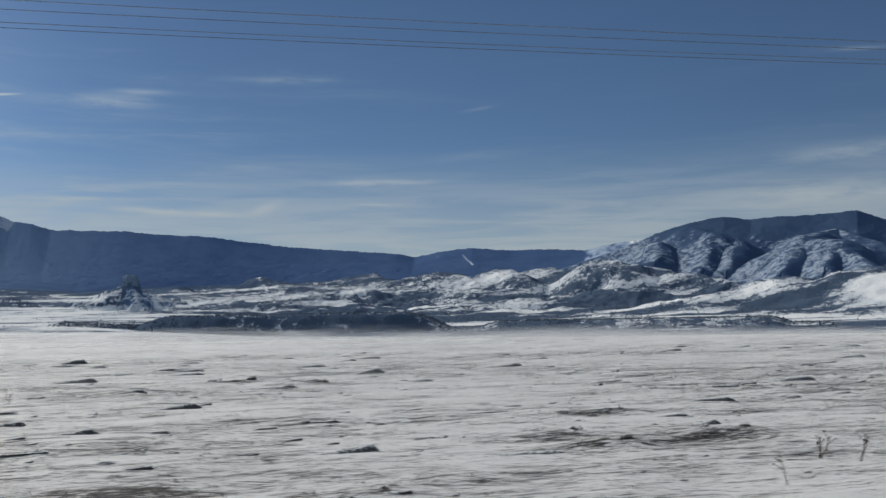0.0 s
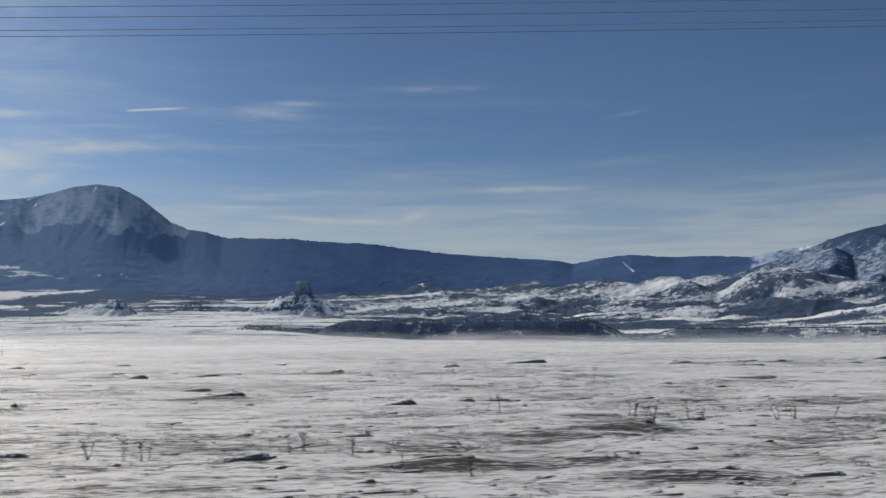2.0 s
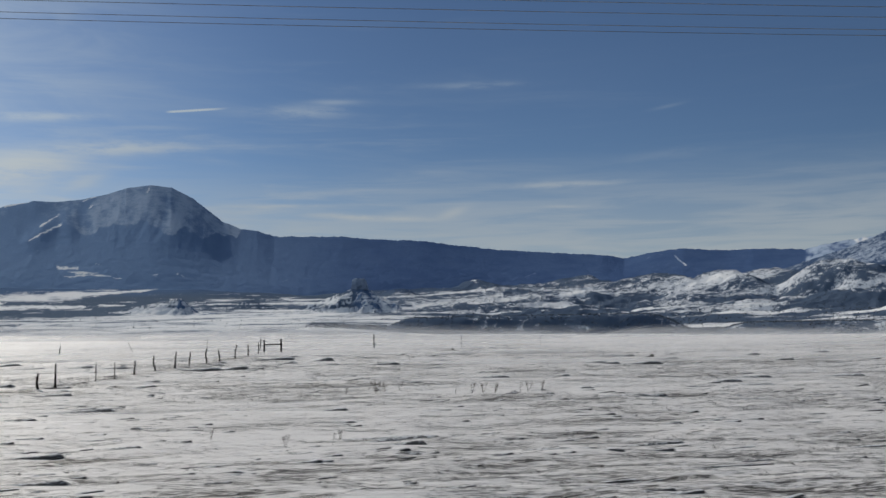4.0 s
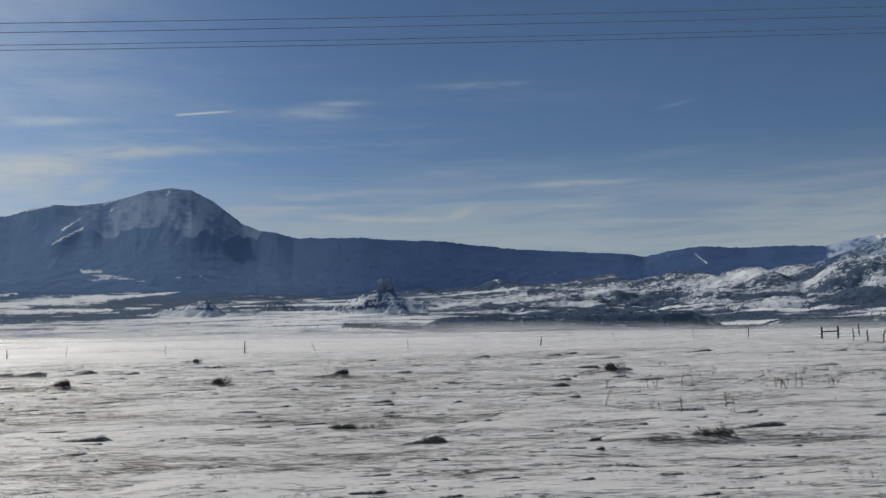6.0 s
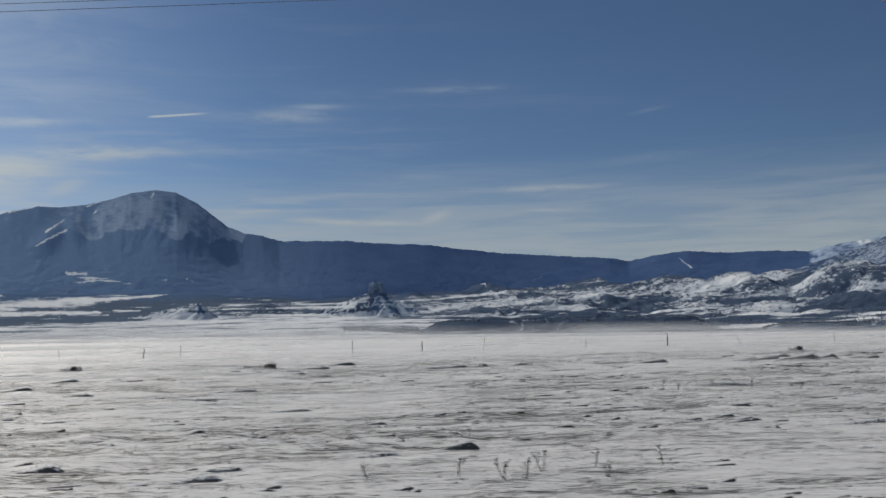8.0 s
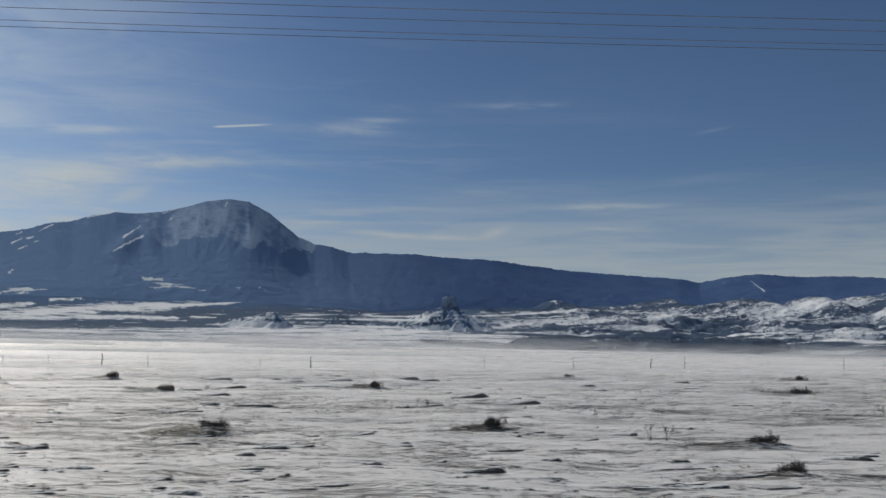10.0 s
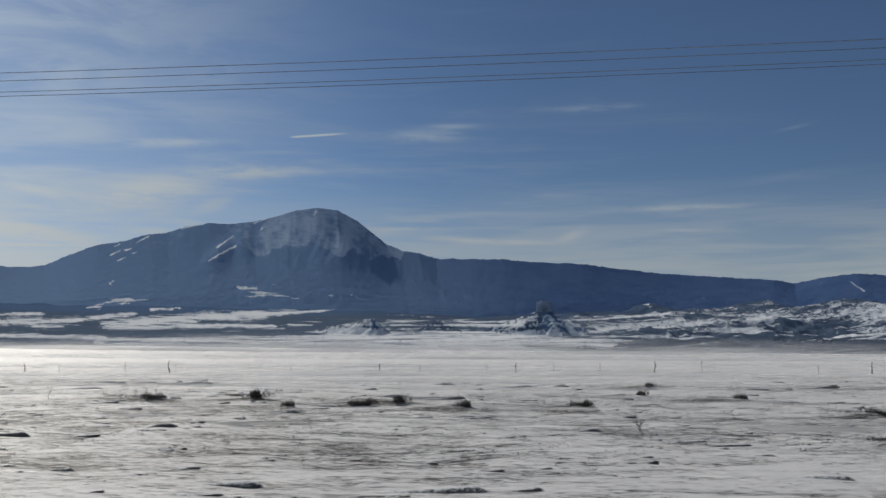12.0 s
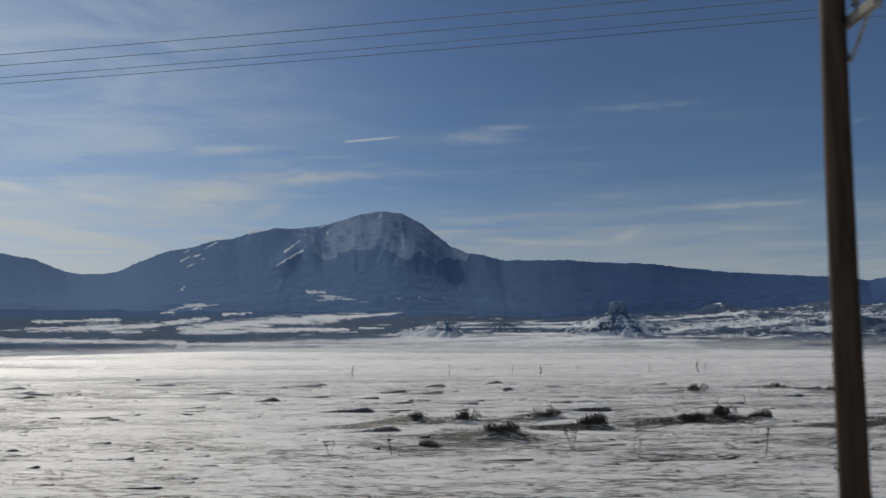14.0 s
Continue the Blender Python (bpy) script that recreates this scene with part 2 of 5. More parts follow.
POLE_WOOD = plain_material("creosoted_pole_wood", (0.020, 0.015, 0.011), (0.070, 0.048, 0.033), 9, 0.75, (1, 1, 0.06), 0.006)
ARM_WOOD = plain_material("weathered_arm_wood", (0.16, 0.15, 0.13), (0.30, 0.28, 0.25), 14, 0.85, (1, 0.1, 1), 0.004)
POST_WOOD = plain_material("dark_juniper_wood", (0.014, 0.012, 0.011), (0.045, 0.038, 0.033), 16, 0.9, (1, 1, 0.15), 0.01)
STEEL = plain_material("galvanised_steel", (0.20, 0.21, 0.22), (0.42, 0.43, 0.44), 20, 0.5, (1, 1, 1), 0.001, 0.9)
DARK_STEEL = plain_material("rusty_dark_steel", (0.030, 0.026, 0.024), (0.085, 0.065, 0.055), 20, 0.7, (1, 1, 0.4), 0.002, 0.3)
WIRE = plain_material("weathered_wire", (0.15, 0.16, 0.175), (0.24, 0.25, 0.265), 4, 0.6, (1, 1, 1), 0.0005, 0.5)
GLASS_PIN = plain_material("glazed_porcelain", (0.10, 0.075, 0.06), (0.20, 0.17, 0.15), 12, 0.25, (1, 1, 1), 0.001)
SAGE = plain_material("winter_sagebrush", (0.042, 0.037, 0.032), (0.13, 0.115, 0.10), 22, 0.9, (1, 1, 1), 0.004)
WEED = plain_material("dry_weed_stalk", (0.045, 0.035, 0.025), (0.13, 0.10, 0.07), 20, 0.9, (1, 1, 1), 0.002)
STRAW = plain_material("dead_grass", (0.050, 0.045, 0.038), (0.13, 0.115, 0.095), 1.5, 0.9, (1, 1, 1), 0.002)
# distant haze is mixed into both colours, lifting and bluing them
JUNIPER = plain_material("hazed_juniper_foliage", (0.085, 0.102, 0.125), (0.165, 0.185, 0.212), 0.15, 0.95, (1, 1, 1), 0.05)
ROCK = plain_material("hazed_dyke_rock", (0.150, 0.205, 0.300), (0.230, 0.290, 0.385), 0.06, 0.9, (1, 1, 0.4), 1.5)


# ---- mesh helpers ----
def grid_mesh(name, X, Y, Z, mat, **attributes):
    rows, cols = X.shape
    me = bpy.data.meshes.new(name)
    co = np.stack([X, Y, Z], -1).reshape(-1, 3).astype(np.float32)
    idx = np.arange(rows * cols).reshape(rows, cols)
    quads = np.stack([idx[:-1, :-1], idx[:-1, 1:], idx[1:, 1:], idx[1:, :-1]], -1).reshape(-1, 4)
    me.vertices.add(len(co))
    me.vertices.foreach_set("co", co.ravel())
    me.loops.add(quads.size)
    me.loops.foreach_set("vertex_index", quads.ravel().astype(np.int32))
    me.polygons.add(len(quads))
    me.polygons.foreach_set("loop_start", np.arange(0, quads.size, 4, dtype=np.int32))
    me.update(calc_edges=True)
    me.polygons.foreach_set("use_smooth", np.ones(len(quads), dtype=bool))
    for key, value in attributes.items():
        at = me.attributes.new(key, "FLOAT", "POINT")
        at.data.foreach_set("value", np.asarray(value, np.float32).ravel())
    me.materials.append(mat)
    return new(name, me)


def part(name, bm, mat, parent=None, label="", flat=False):
    me = bpy.data.meshes.new(name)
    bm.to_mesh(me)
    bm.free()
    if not flat:
        me.polygons.foreach_set("use_smooth", [True] * len(me.polygons))
    me.materials.append(mat)
    ob = new(name, me)
    if parent is not None:
        ob.parent = parent
    if label:
        tagged(ob, label)
    return ob


def tube(bm, points, radii, sides=8, caps=True):
    """A tapered tube along points."""
    pts = [Vector(p) for p in points]
    if not hasattr(radii, "__len__"):
        radii = [radii] * len(pts)
    rings = []
    for i, p in enumerate(pts):
        d = (pts[min(i + 1, len(pts) - 1)] - pts[max(i - 1, 0)]).normalized()
        side = d.cross(Vector((0, 0, 1)) if abs(d.z) < 0.9 else Vector((1, 0, 0))).normalized()
        up = side.cross(d)
        rings.append([bm.verts.new(p + radii[i] * (math.cos(a) * side + math.sin(a) * up))
                      for a in (2 * math.pi * j / sides for j in range(sides))])
    for r, s in zip(rings, rings[1:]):
        for j in range(sides):
            bm.faces.new((r[j], r[(j + 1) % sides], s[(j + 1) % sides], s[j]))
    if caps and sides > 2:
        bm.faces.new(rings[0][::-1])
        bm.faces.new(rings[-1])


def box(bm, centre, size, bevel=0.0, turn=None):
    m = Matrix.Translation(centre) @ (turn or Matrix()) @ Matrix.Diagonal((*size, 1))
    made = bmesh.ops.create_cube(bm, size=1, matrix=m)
    if bevel:
        edges = list({e for v in made["verts"] for e in v.link_edges})
        bmesh.ops.bevel(bm, geom=edges, offset=bevel, segments=1, affect="EDGES")


# ---- the lie of the land ----
MID = -175.0                          # the plan's middle, on the road
# sagebrush by stretches of the road
BUSHES_WEST = [
    (-349.4, 28.9), (-346.7, 30.4), (-345.6, 31.4), (-344.6, 31.0), (-351.8, 25.8), (-353.1, 30.1), (-354.7, 29.9), (-350.9, 31.6), (-342.0, 25.5), (-341.2, 29.0),
    (-342.1, 18.0), (-331.0, 31.0), (-320.8, 39.7), (-315.2, 45.6), (-310.6, 46.5), (-308.1, 41.0), (-305.2, 42.5), (-303.8, 44.6), (-301.0, 41.6), (-296.2, 43.4),
    (-292.3, 54.7), (-288.0, 51.4), (-285.6, 38.8), (-288.8, 26.6), (-282.1, 29.2), (-285.1, 21.8), (-290.4, 66.4), (-324.2, 21.7), (-328.4, 19.8), (-326.3, 17.7),
    (-320.0, 25.2), (-316.3, 25.1), (-343.9, 52.9), (-337.7, 51.5), (-340.3, 28.2), (-271.8, 45.9),
]
BUSHES_MIDDLE = [
    (-266.5, 19.2), (-265.4, 18.2), (-268.7, 20.9), (-261.9, 20.1), (-263.7, 25.4), (-264.1, 33.9), (-260.5, 27.3), (-254.2, 28.8), (-273.5, 43.1), (-262.1, 53.3),
    (-272.8, 27.3), (-251.6, 59.8), (-270.2, 70.0), (-273.3, 51.1), (-246.3, 30.6), (-241.0, 20.3), (-239.7, 26.4), (-238.0, 79.7), (-229.3, 17.0), (-228.7, 55.2),
    (-220.6, 78.1), (-205.7, 73.1), (-170.5, 64.0), (-164.3, 81.0), (-164.2, 49.5), (-166.0, 24.0), (-156.5, 48.7), (-151.2, 54.5), (-141.2, 21.8), (-137.7, 49.9), (-117.1, 26.4),
]
# low clumps, hardly more than tufts
CLUMPS = [
    (-53.7, 41.0), (-60.3, 35.6), (-46.8, 19.1), (-44.1, 19.2), (-42.5, 17.2), (-41.5, 25.9), (-50.2, 61.8), (-24.1, 20.0), (-22.3, 25.1), (-26.2, 18.8),
    (-19.3, 21.6), (-19.6, 18.4), (-28.4, 17.7), (-11.7, 27.3), (-14.5, 28.7), (-8.1, 29.4), (7.9, 21.7), (8.0, 19.1), (10.7, 26.2), (-0.6, 16.6), (11.1, 20.0), (-3.2, 21.7), (2.5, 14.9), (1.9, 47.6), (4.6, 44.0),
]
BUSHES = BUSHES_WEST + BUSHES_MIDDLE + CLUMPS
rand = random.Random(11)
LOOSE = [(rand.uniform(-440, 110), 23 + 88 * rand.random() ** 1.2) for _ in range(14)]
MOUNDS = [(x, y, rand.uniform(0.7, 1.4) * (0.8 + y / 80), rand.uniform(0.08, 0.16) * (1.45 if x < -110 and y > 24 else 1.0)) for x, y in BUSHES] + \
         [(x, y, rand.uniform(0.6, 1.8) * (0.8 + y / 80), rand.uniform(0.06, 0.14)) for x, y in LOOSE]


def broad(x, y):
    """The broad shape of the plain."""
    r = np.hypot(x - MID, y)
    crest = np.interp(x, [-720, -505, -430, 104], [0.5, 2.6, 4.2, -3.0])
    z = crest * smooth(100, 310, np.hypot(np.maximum(np.abs(x - MID) - 175, 0), y)) * smooth(-60, 60, y)
    z = z - 30 * smooth(360, 1500, r) * smooth(-300, 300, x - 0.15 * y + 60) - 6 * smooth(360, 900, r)
    z = z + 0.45 * np.exp(-((x + 108) / 30) ** 2 - ((y - 95) / 28) ** 2)
    z = z - 0.14 * smooth(10, 16, y) * (1 - smooth(70, 140, y))
    z = z + 0.34 * smooth(-268, -345, x) * smooth(14, 24, y) * (1 - smooth(60, 120, y))
    z = z + 0.35 * (fbm(x / 60, y / 35, 3, 5) - 0.5) * smooth(10, 30, np.abs(y))
    return z + 0.9 * (1 - smooth(4, 10.5, np.abs(y)))


def relief(x, y):
    """Sastrugi and drifts, drawn out along the wind."""
    fade = smooth(10, 13, y) * (1 - smooth(150, 400, y))
    w = fbm(x / 5, y / 3, 2, 31) - 0.5
    big = ridged(x / 4.6 + w, y / 1.7 + w, 3, 3) - 0.6
    small = fbm(x / 1.7 + w, y / 1.0 + w * 2, 3, 9) - 0.5
    patch = smooth(0.36, 0.62, fbm(x / 16, y / 9, 3, 21))
    return fade * (0.16 * big * (0.5 + 0.5 * patch) + 0.24 * small * (0.55 + 0.45 * patch)), patch


def drifts(x, y):
    z = np.zeros_like(x)
    for bx, by, length, height in MOUNDS:
        near = (np.abs(x - bx) < 4 * length + 1) & (np.abs(y - by) < 2.5)
        if near.any():
            dx, dy = x[near] - bx, y[near] - by
            sx = np.where(dx < 0, 1.5 * length, 0.45 * length)
            z[near] += height * np.exp(-(dx / sx) ** 2 - (dy / np.where(dy < 0, 0.36, 0.9)) ** 2)
    return z


def turf_shade_tails(x, y):
    """Dark wedge behind each bush: bared turf and the drift's shade, painted together."""
    v = np.zeros_like(x)
    for bx, by, length, height in MOUNDS:
        near = (np.abs(x - bx) < 4 * length + 1) & (np.abs(y - by) < 2.5)
        if near.any():
            dx, dy = x[near] - bx + 0.55 * length, y[near] - by + 0.25
            v[near] += (0.10 + 0.8 * height) * np.exp(-((dx + 0.3 * length) / (1.3 * length)) ** 2 - (dy / 0.42) ** 2)
    return v


# smooth sheets of clean snow: middle, half lengths
SHEETS = [(-138.5, 27.0, 4.0, 5.0), (-152.0, 17.3, 3.5, 1.8), (-145.0, 16.4, 2.0, 0.9), (-18.0, 18.6, 2.4, 1.4), (-292.0, 21.5, 4.5, 3.0)]


def scour(x, y):
    """Where the wind has stripped more of the turf, and less where clean sheets lie."""
    v = np.exp(-((x + 148) / 17) ** 2) + 0.7 * np.exp(-((x - 4) / 13) ** 2) + 0.45 * np.exp(-((x + 268) / 8) ** 2) + 0.35 * np.exp(-((x + 305) / 6) ** 2)
    v = v * smooth(36, 24, y)
    for cx, cy, rx, ry in SHEETS:
        v = v - 2.2 * np.exp(-(((x - cx) / rx) ** 2 + ((y - cy) / ry) ** 2) ** 2)
    return v


def ground_height(x, y):
    x, y = np.atleast_1d(np.asarray(x, float)), np.atleast_1d(np.asarray(y, float))
    bank = 0.10 * np.exp(-((x + 118.2 - 0.094 * y) / 0.9) ** 2) * smooth(13, 18, y) * (1 - smooth(90, 110, y)) * (0.4 + fbm(x / 3, y / 3, 2, 8))
    return broad(x, y) + relief(x, y)[0] + drifts(x, y) + bank


def at_ground(x, y):
    return float(ground_height(x, y)[0])


def build_ground():
    back = -np.geomspace(4000, 8, 26)
    near = np.linspace(-6, 12, 16)
    fine = np.arange(12.2, 42, 0.2)
    steps = [42.0]
    while steps[-1] < 1500:
        steps.append(steps[-1] + 0.2 * (steps[-1] / 42) ** 1.62)
    ys = np.concatenate([back, near, fine, steps])
    u = np.linspace(-1, 1, 820)
    half = 255 + 0.95 * np.abs(ys)
    X = MID + 12 + u[None, :] * half[:, None]
    Y = np.repeat(ys[:, None], len(u), 1)
    rel, patch = relief(X, Y)
    Z = ground_height(X.ravel(), Y.ravel()).reshape(X.shape)
    # where wind has bared the turf; shaded drift sides are darkened in as well
    bare = 0.521 + 0.08 * patch - 0.9 * np.clip(rel, -0.12, 0.2) - 0.14 * smooth(50, 150, Y) + turf_shade_tails(X, Y)
    bare = bare + 0.36 * (fbm(X / 3.2, Y / 1.3, 4, 44) - 0.5) + 0.10 * (fbm(X / 19, Y / 6, 3, 47) - 0.5)
    bare = bare + 0.045 * scour(X, Y)
    # dark strip beside the fence, bared turf and drift shade in one
    along = np.exp(-((X + 118.6 - 0.094 * Y) / 0.7) ** 2) * (1 - smooth(95, 112, Y))
    bare = bare + 0.16 * along
    bare = bare * smooth(8, 13, Y) + 0.15 * (1 - smooth(8, 13, Y))
    ob = grid_mesh("ground", X, Y, Z, SNOW, bare=bare)
    return tagged(ob, "wind-scoured snow over dead pasture turf", "ground", kind="structure")


build_ground()


# ---- hills and mountains, in azimuth and distance from the plan's middle ----
def polar(az, rho):
    a = np.radians(az)
    return MID + rho * np.sin(a), rho * np.cos(a)


def deg(d):
    return np.tan(np.radians(d))


BUTTE, CONE = (-222.0, 3060.0), (-700.0, 2812.0)


def apron(az, rho):
    """The long slope up to the mountains' feet."""
    left = np.interp(rho, [1000, 1500, 2000, 2800, 3600, 4300], [-0.9, -0.2, 0.25, 0.75, 1.55, 2.5])
    bench = np.interp(rho, [1000, 1500, 2000, 2600, 3200, 3600, 4000, 4300], [-0.9, -0.2, 0.25, 0.72, 1.40, 2.02, 2.72, 3.15])
    left = left + (bench - left) * smooth(-3, -12.5, az)
    right = np.interp(rho, [1000, 1500, 2000, 2800, 3200, 3600, 4300], [-1.4, -1.0, -0.45, 0.40, 1.35, 2.05, 2.15])
    mix = smooth(-4, 10, az)
    return rho * deg(left * (1 - mix) + right * mix)


# knolls among the foothills: azimuth, distance, half widths to the west, east and front, height
HUMMOCKS = [(18.8, 3420, 100, 70, 90, 54), (17.4, 3400, 120, 60, 90, 26), (21.6, 3450, 150, 42, 90, 50), (24.4, 3260, 130, 110, 85, 84), (25.6, 3250, 90, 90, 75, 76), (26.8, 3245, 90, 90, 72, 67),
            (28.0, 3240, 90, 90, 70, 58), (29.0, 3240, 90, 30, 68, 50), (26.3, 3040, 170, 32, 50, 36), (34.0, 2850, 190, 160, 110, 62), (37.8, 2850, 220, 250, 130, 80),
            (15.9, 3530, 190, 50, 90, 40), (11.1, 3850, 120, 45, 90, 32), (0.7, 3500, 60, 90, 90, 34), (4.95, 3900, 45, 55, 80, 30), (30.5, 2750, 200, 90, 70, 22)]


def hummocks(x, y):
    """Round snowy knolls with a long west slope and a steep east end, cut by gullies."""
    total = 0 * x
    cut = ridged(x / 130, y / 170, 3, 81)
    wob = 40 * (fbm(x / 90, y / 90, 3, 82) - 0.5)
    for a, rho, west, east, sy, h in HUMMOCKS:
        hx, hy = polar(a, rho)
        dx, dy = x - hx, y - hy
        across = dx + 0.25 * dy + wob
        r2 = (across / np.where(across < 0, west, east)) ** 2 + (dy / np.where(dy < 0, 2.6 * sy, sy)) ** 2
        total = np.maximum(total, h * np.exp(-r2 ** 1.3) * (0.85 + 0.25 * cut))
    return total


def hill_height(x, y):
    az, rho = np.degrees(np.arctan2(x - MID, y)), np.hypot(x - MID, y)
    z = apron(az, rho)
    n = ridged(x / 330, y / 260, 5, 60) - 0.55
    east = smooth(4, 16, az)
    amp = smooth(2200, 3000, rho) * (4 + 6 * smooth(-12, -2, az) + 34 * east * (1 - 0.35 * smooth(3700, 4200, rho)))
    z = z + amp * n + (4 + 0.35 * amp) * (fbm(x / 95, y / 70, 4, 70) - 0.5)
    z = z + 7 * (fbm(x / 500, y / 160, 3, 71) - 0.5) * smooth(1500, 2200, rho)
    knolls = hummocks(x, y)
    rough = smooth(2500, 3000, rho) * smooth(-3, 8, az) * (1 - 0.65 * np.clip(knolls / 40, 0, 1))
    lean, along = (0.8 * x + 0.6 * y) / 260, (0.8 * y - 0.6 * x) / 75
    z = z + 16 * (ridged(lean, along, 3, 84) - 0.6) * rough
    z = z + knolls + (9 * (ridged(x / 105, y / 105, 3, 83) - 0.6) + 9 * (ridged(x / 52, y / 60, 3, 87) - 0.6) + 3.5 * (ridged(x / 21, y / 24, 2, 89) - 0.6)) * rough
    # wooded mesas
    front = 1930 + 60 * (fbm(az / 3, az * 0 + 3, 3, 90) - 0.5)
    m1 = smooth(-1.5, 3.0, az) * (1 - smooth(15.5, 20, az))
    m2 = smooth(17, 21, az) * (1 - smooth(34.5, 37.5, az))
    face = smooth(front - 45, front + 25, rho) * (1 - smooth(2150, 2380, rho))
    z = np.maximum(z, z * (1 - face) + face * (m1 * 19 - m2 * 1 + (1 - np.maximum(m1, m2)) * -40))
    # the butte with its rock cap, the small cone, and a low rocky ridge between them
    for (cx, cy), radius, h, steep, west, east in ((BUTTE, 116, 68, 1.0, 1.5, 1.05), (CONE, 74, 40, 1.0, 2.2, 0.55), ((-640.0, 3050.0), 50, 16, 1.2, 1.4, 0.9), ((-560.0, 3150.0), 60, 24, 1.1, 1.0, 1.5)):
        d = np.hypot((x - cx) / np.where(x < cx, west, east), (y - cy) * 0.75)
        turn = np.arctan2(y - cy, x - cx)
        gully = 1 + 0.10 * np.sin(7 * turn + 1.3) + 0.07 * np.sin(17 * turn + d / 9) + 0.26 * (fbm(x / 30, y / 30, 3, 95) - 0.5)
        z = z + h * np.clip(1 - d / radius * gully, 0, 1) ** steep
    return z


def hazed(az):
    """How much aerial haze is painted into the forest colour, growing westwards to the sun."""
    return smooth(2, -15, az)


def bands(A, E, rows, fray=0.08, run=0.35, shift=0):
    """How far inside the nearest of some tapering bands, in azimuth and height in degrees: 1 on the middle line, 0 at the edge."""
    wa = A + run * (fbm(A / 0.30, E / 0.08, 4, 300 + shift, 0.65) - 0.5)
    we = E + fray * (fbm(A / 0.22, E / 0.06, 4, 310 + shift, 0.65) - 0.5)
    best = np.full(A.shape, -3.0)
    for a0, e0, a1, e1, w0, w1 in rows:
        room = 4 * max(w0, w1) + run
        at = (A > a0 - room) & (A < a1 + room) & (E > min(e0, e1) - room) & (E < max(e0, e1) + room)
        if at.any():
            da, de, x, y = a1 - a0, e1 - e0, wa[at] - a0, we[at] - e0
            u = np.clip((x * da + y * de) / (da * da + de * de), 0, 1)
            best[at] = np.maximum(best[at], 1 - np.hypot(x - u * da, y - u * de) / (w0 + (w1 - w0) * u))
    return best


# snow in the clearings of the forest's foot: from (azimuth, height) to (azimuth, height), half widths at both ends
CLEARINGS = [
    (-17.18, 3.42, -16.27, 3.43, 0.13, 0.10), (-16.47, 3.15, -14.64, 2.99, 0.17, 0.10), (-17.08, 2.99, -16.32, 2.94, 0.06, 0.06), (-15.48, 3.63, -15.17, 3.63, 0.05, 0.04),
    (-25.05, 2.26, -24.49, 2.32, 0.04, 0.06), (-24.55, 2.41, -23.80, 2.60, 0.06, 0.11), (-23.80, 2.66, -22.81, 2.74, 0.13, 0.10), (-23.51, 2.49, -22.94, 2.53, 0.06, 0.06),
    (-22.52, 2.71, -22.09, 2.72, 0.04, 0.03), (-31.5, 1.80, -27.31, 1.93, 0.06, 0.07), (-22.07, 2.18, -20.33, 2.32, 0.05, 0.05), (-14.64, 2.90, -14.03, 2.90, 0.04, 0.03),
    (-12.48, 3.04, -12.17, 3.01, 0.04, 0.04), (-11.09, 3.11, -10.61, 2.86, 0.04, 0.04),
]
# the long snow meadow under the peak and the open strips below it
MEADOW = [
    (-24.48, 1.33, -19.90, 1.72, 0.22, 0.28), (-19.90, 1.72, -16.32, 1.96, 0.28, 0.25), (-16.32, 1.96, -11.96, 2.27, 0.22, 0.025), (-24.34, 1.21, -20.33, 1.36, 0.16, 0.16),
    (-20.33, 1.36, -15.61, 1.35, 0.16, 0.06), (-32.0, 1.35, -25.46, 1.64, 0.13, 0.13), (-25.19, 1.73, -22.80, 1.97, 0.10, 0.09), (-34.0, 0.86, -24.88, 0.71, 0.13, 0.10),
    (-14.94, 1.42, -13.56, 1.42, 0.06, 0.05), (-28.03, 1.27, -26.55, 1.28, 0.09, 0.06), (-14.32, 1.05, -9.99, 1.12, 0.05, 0.05),
]
# dark scrub between them
SCRUB = [
    (-24.26, 1.01, -15.15, 0.99, 0.12, 0.12), (-33.0, 1.15, -28.36, 1.16, 0.16, 0.12), (-27.82, 0.99, -24.54, 1.01, 0.13, 0.13), (-15.77, 1.73, -13.32, 2.05, 0.13, 0.06),
    (-15.15, 1.21, -11.46, 1.22, 0.13, 0.10), (-19.66, 1.55, -17.58, 1.56, 0.09, 0.05), (-34.0, 0.52, -25.61, 0.49, 0.22, 0.10), (-25.06, 0.46, -23.37, 0.49, 0.05, 0.05),
    (-21.07, 0.41, -18.13, 0.44, 0.05, 0.05),
]
# snow lines and bright patches about the butte and the first knolls
STRIPS = [
    (0.0, 1.66, 2.3, 1.72, 0.03, 0.04), (2.4, 1.72, 6.4, 2.02, 0.04, 0.07), (2.3, 1.15, 3.9, 1.38, 0.12, 0.14),
    (5.2, 1.25, 6.4, 1.32, 0.07, 0.09), (6.1, 1.52, 6.9, 1.68, 0.13, 0.11), (6.9, 1.36, 7.9, 1.50, 0.12, 0.13), (10.3, 1.55, 11.6, 1.85, 0.22, 0.24),
    (4.3, 2.46, 4.95, 2.66, 0.04, 0.04), (4.95, 2.66, 5.5, 2.36, 0.04, 0.04), (8.9, 2.38, 9.3, 2.44, 0.06, 0.05), (-6.0, 1.38, -2.2, 1.45, 0.03, 0.05),
    (-9.3, 1.42, -3.6, 1.44, 0.03, 0.03), (-5.2, 1.62, -2.6, 1.58, 0.05, 0.04),
]


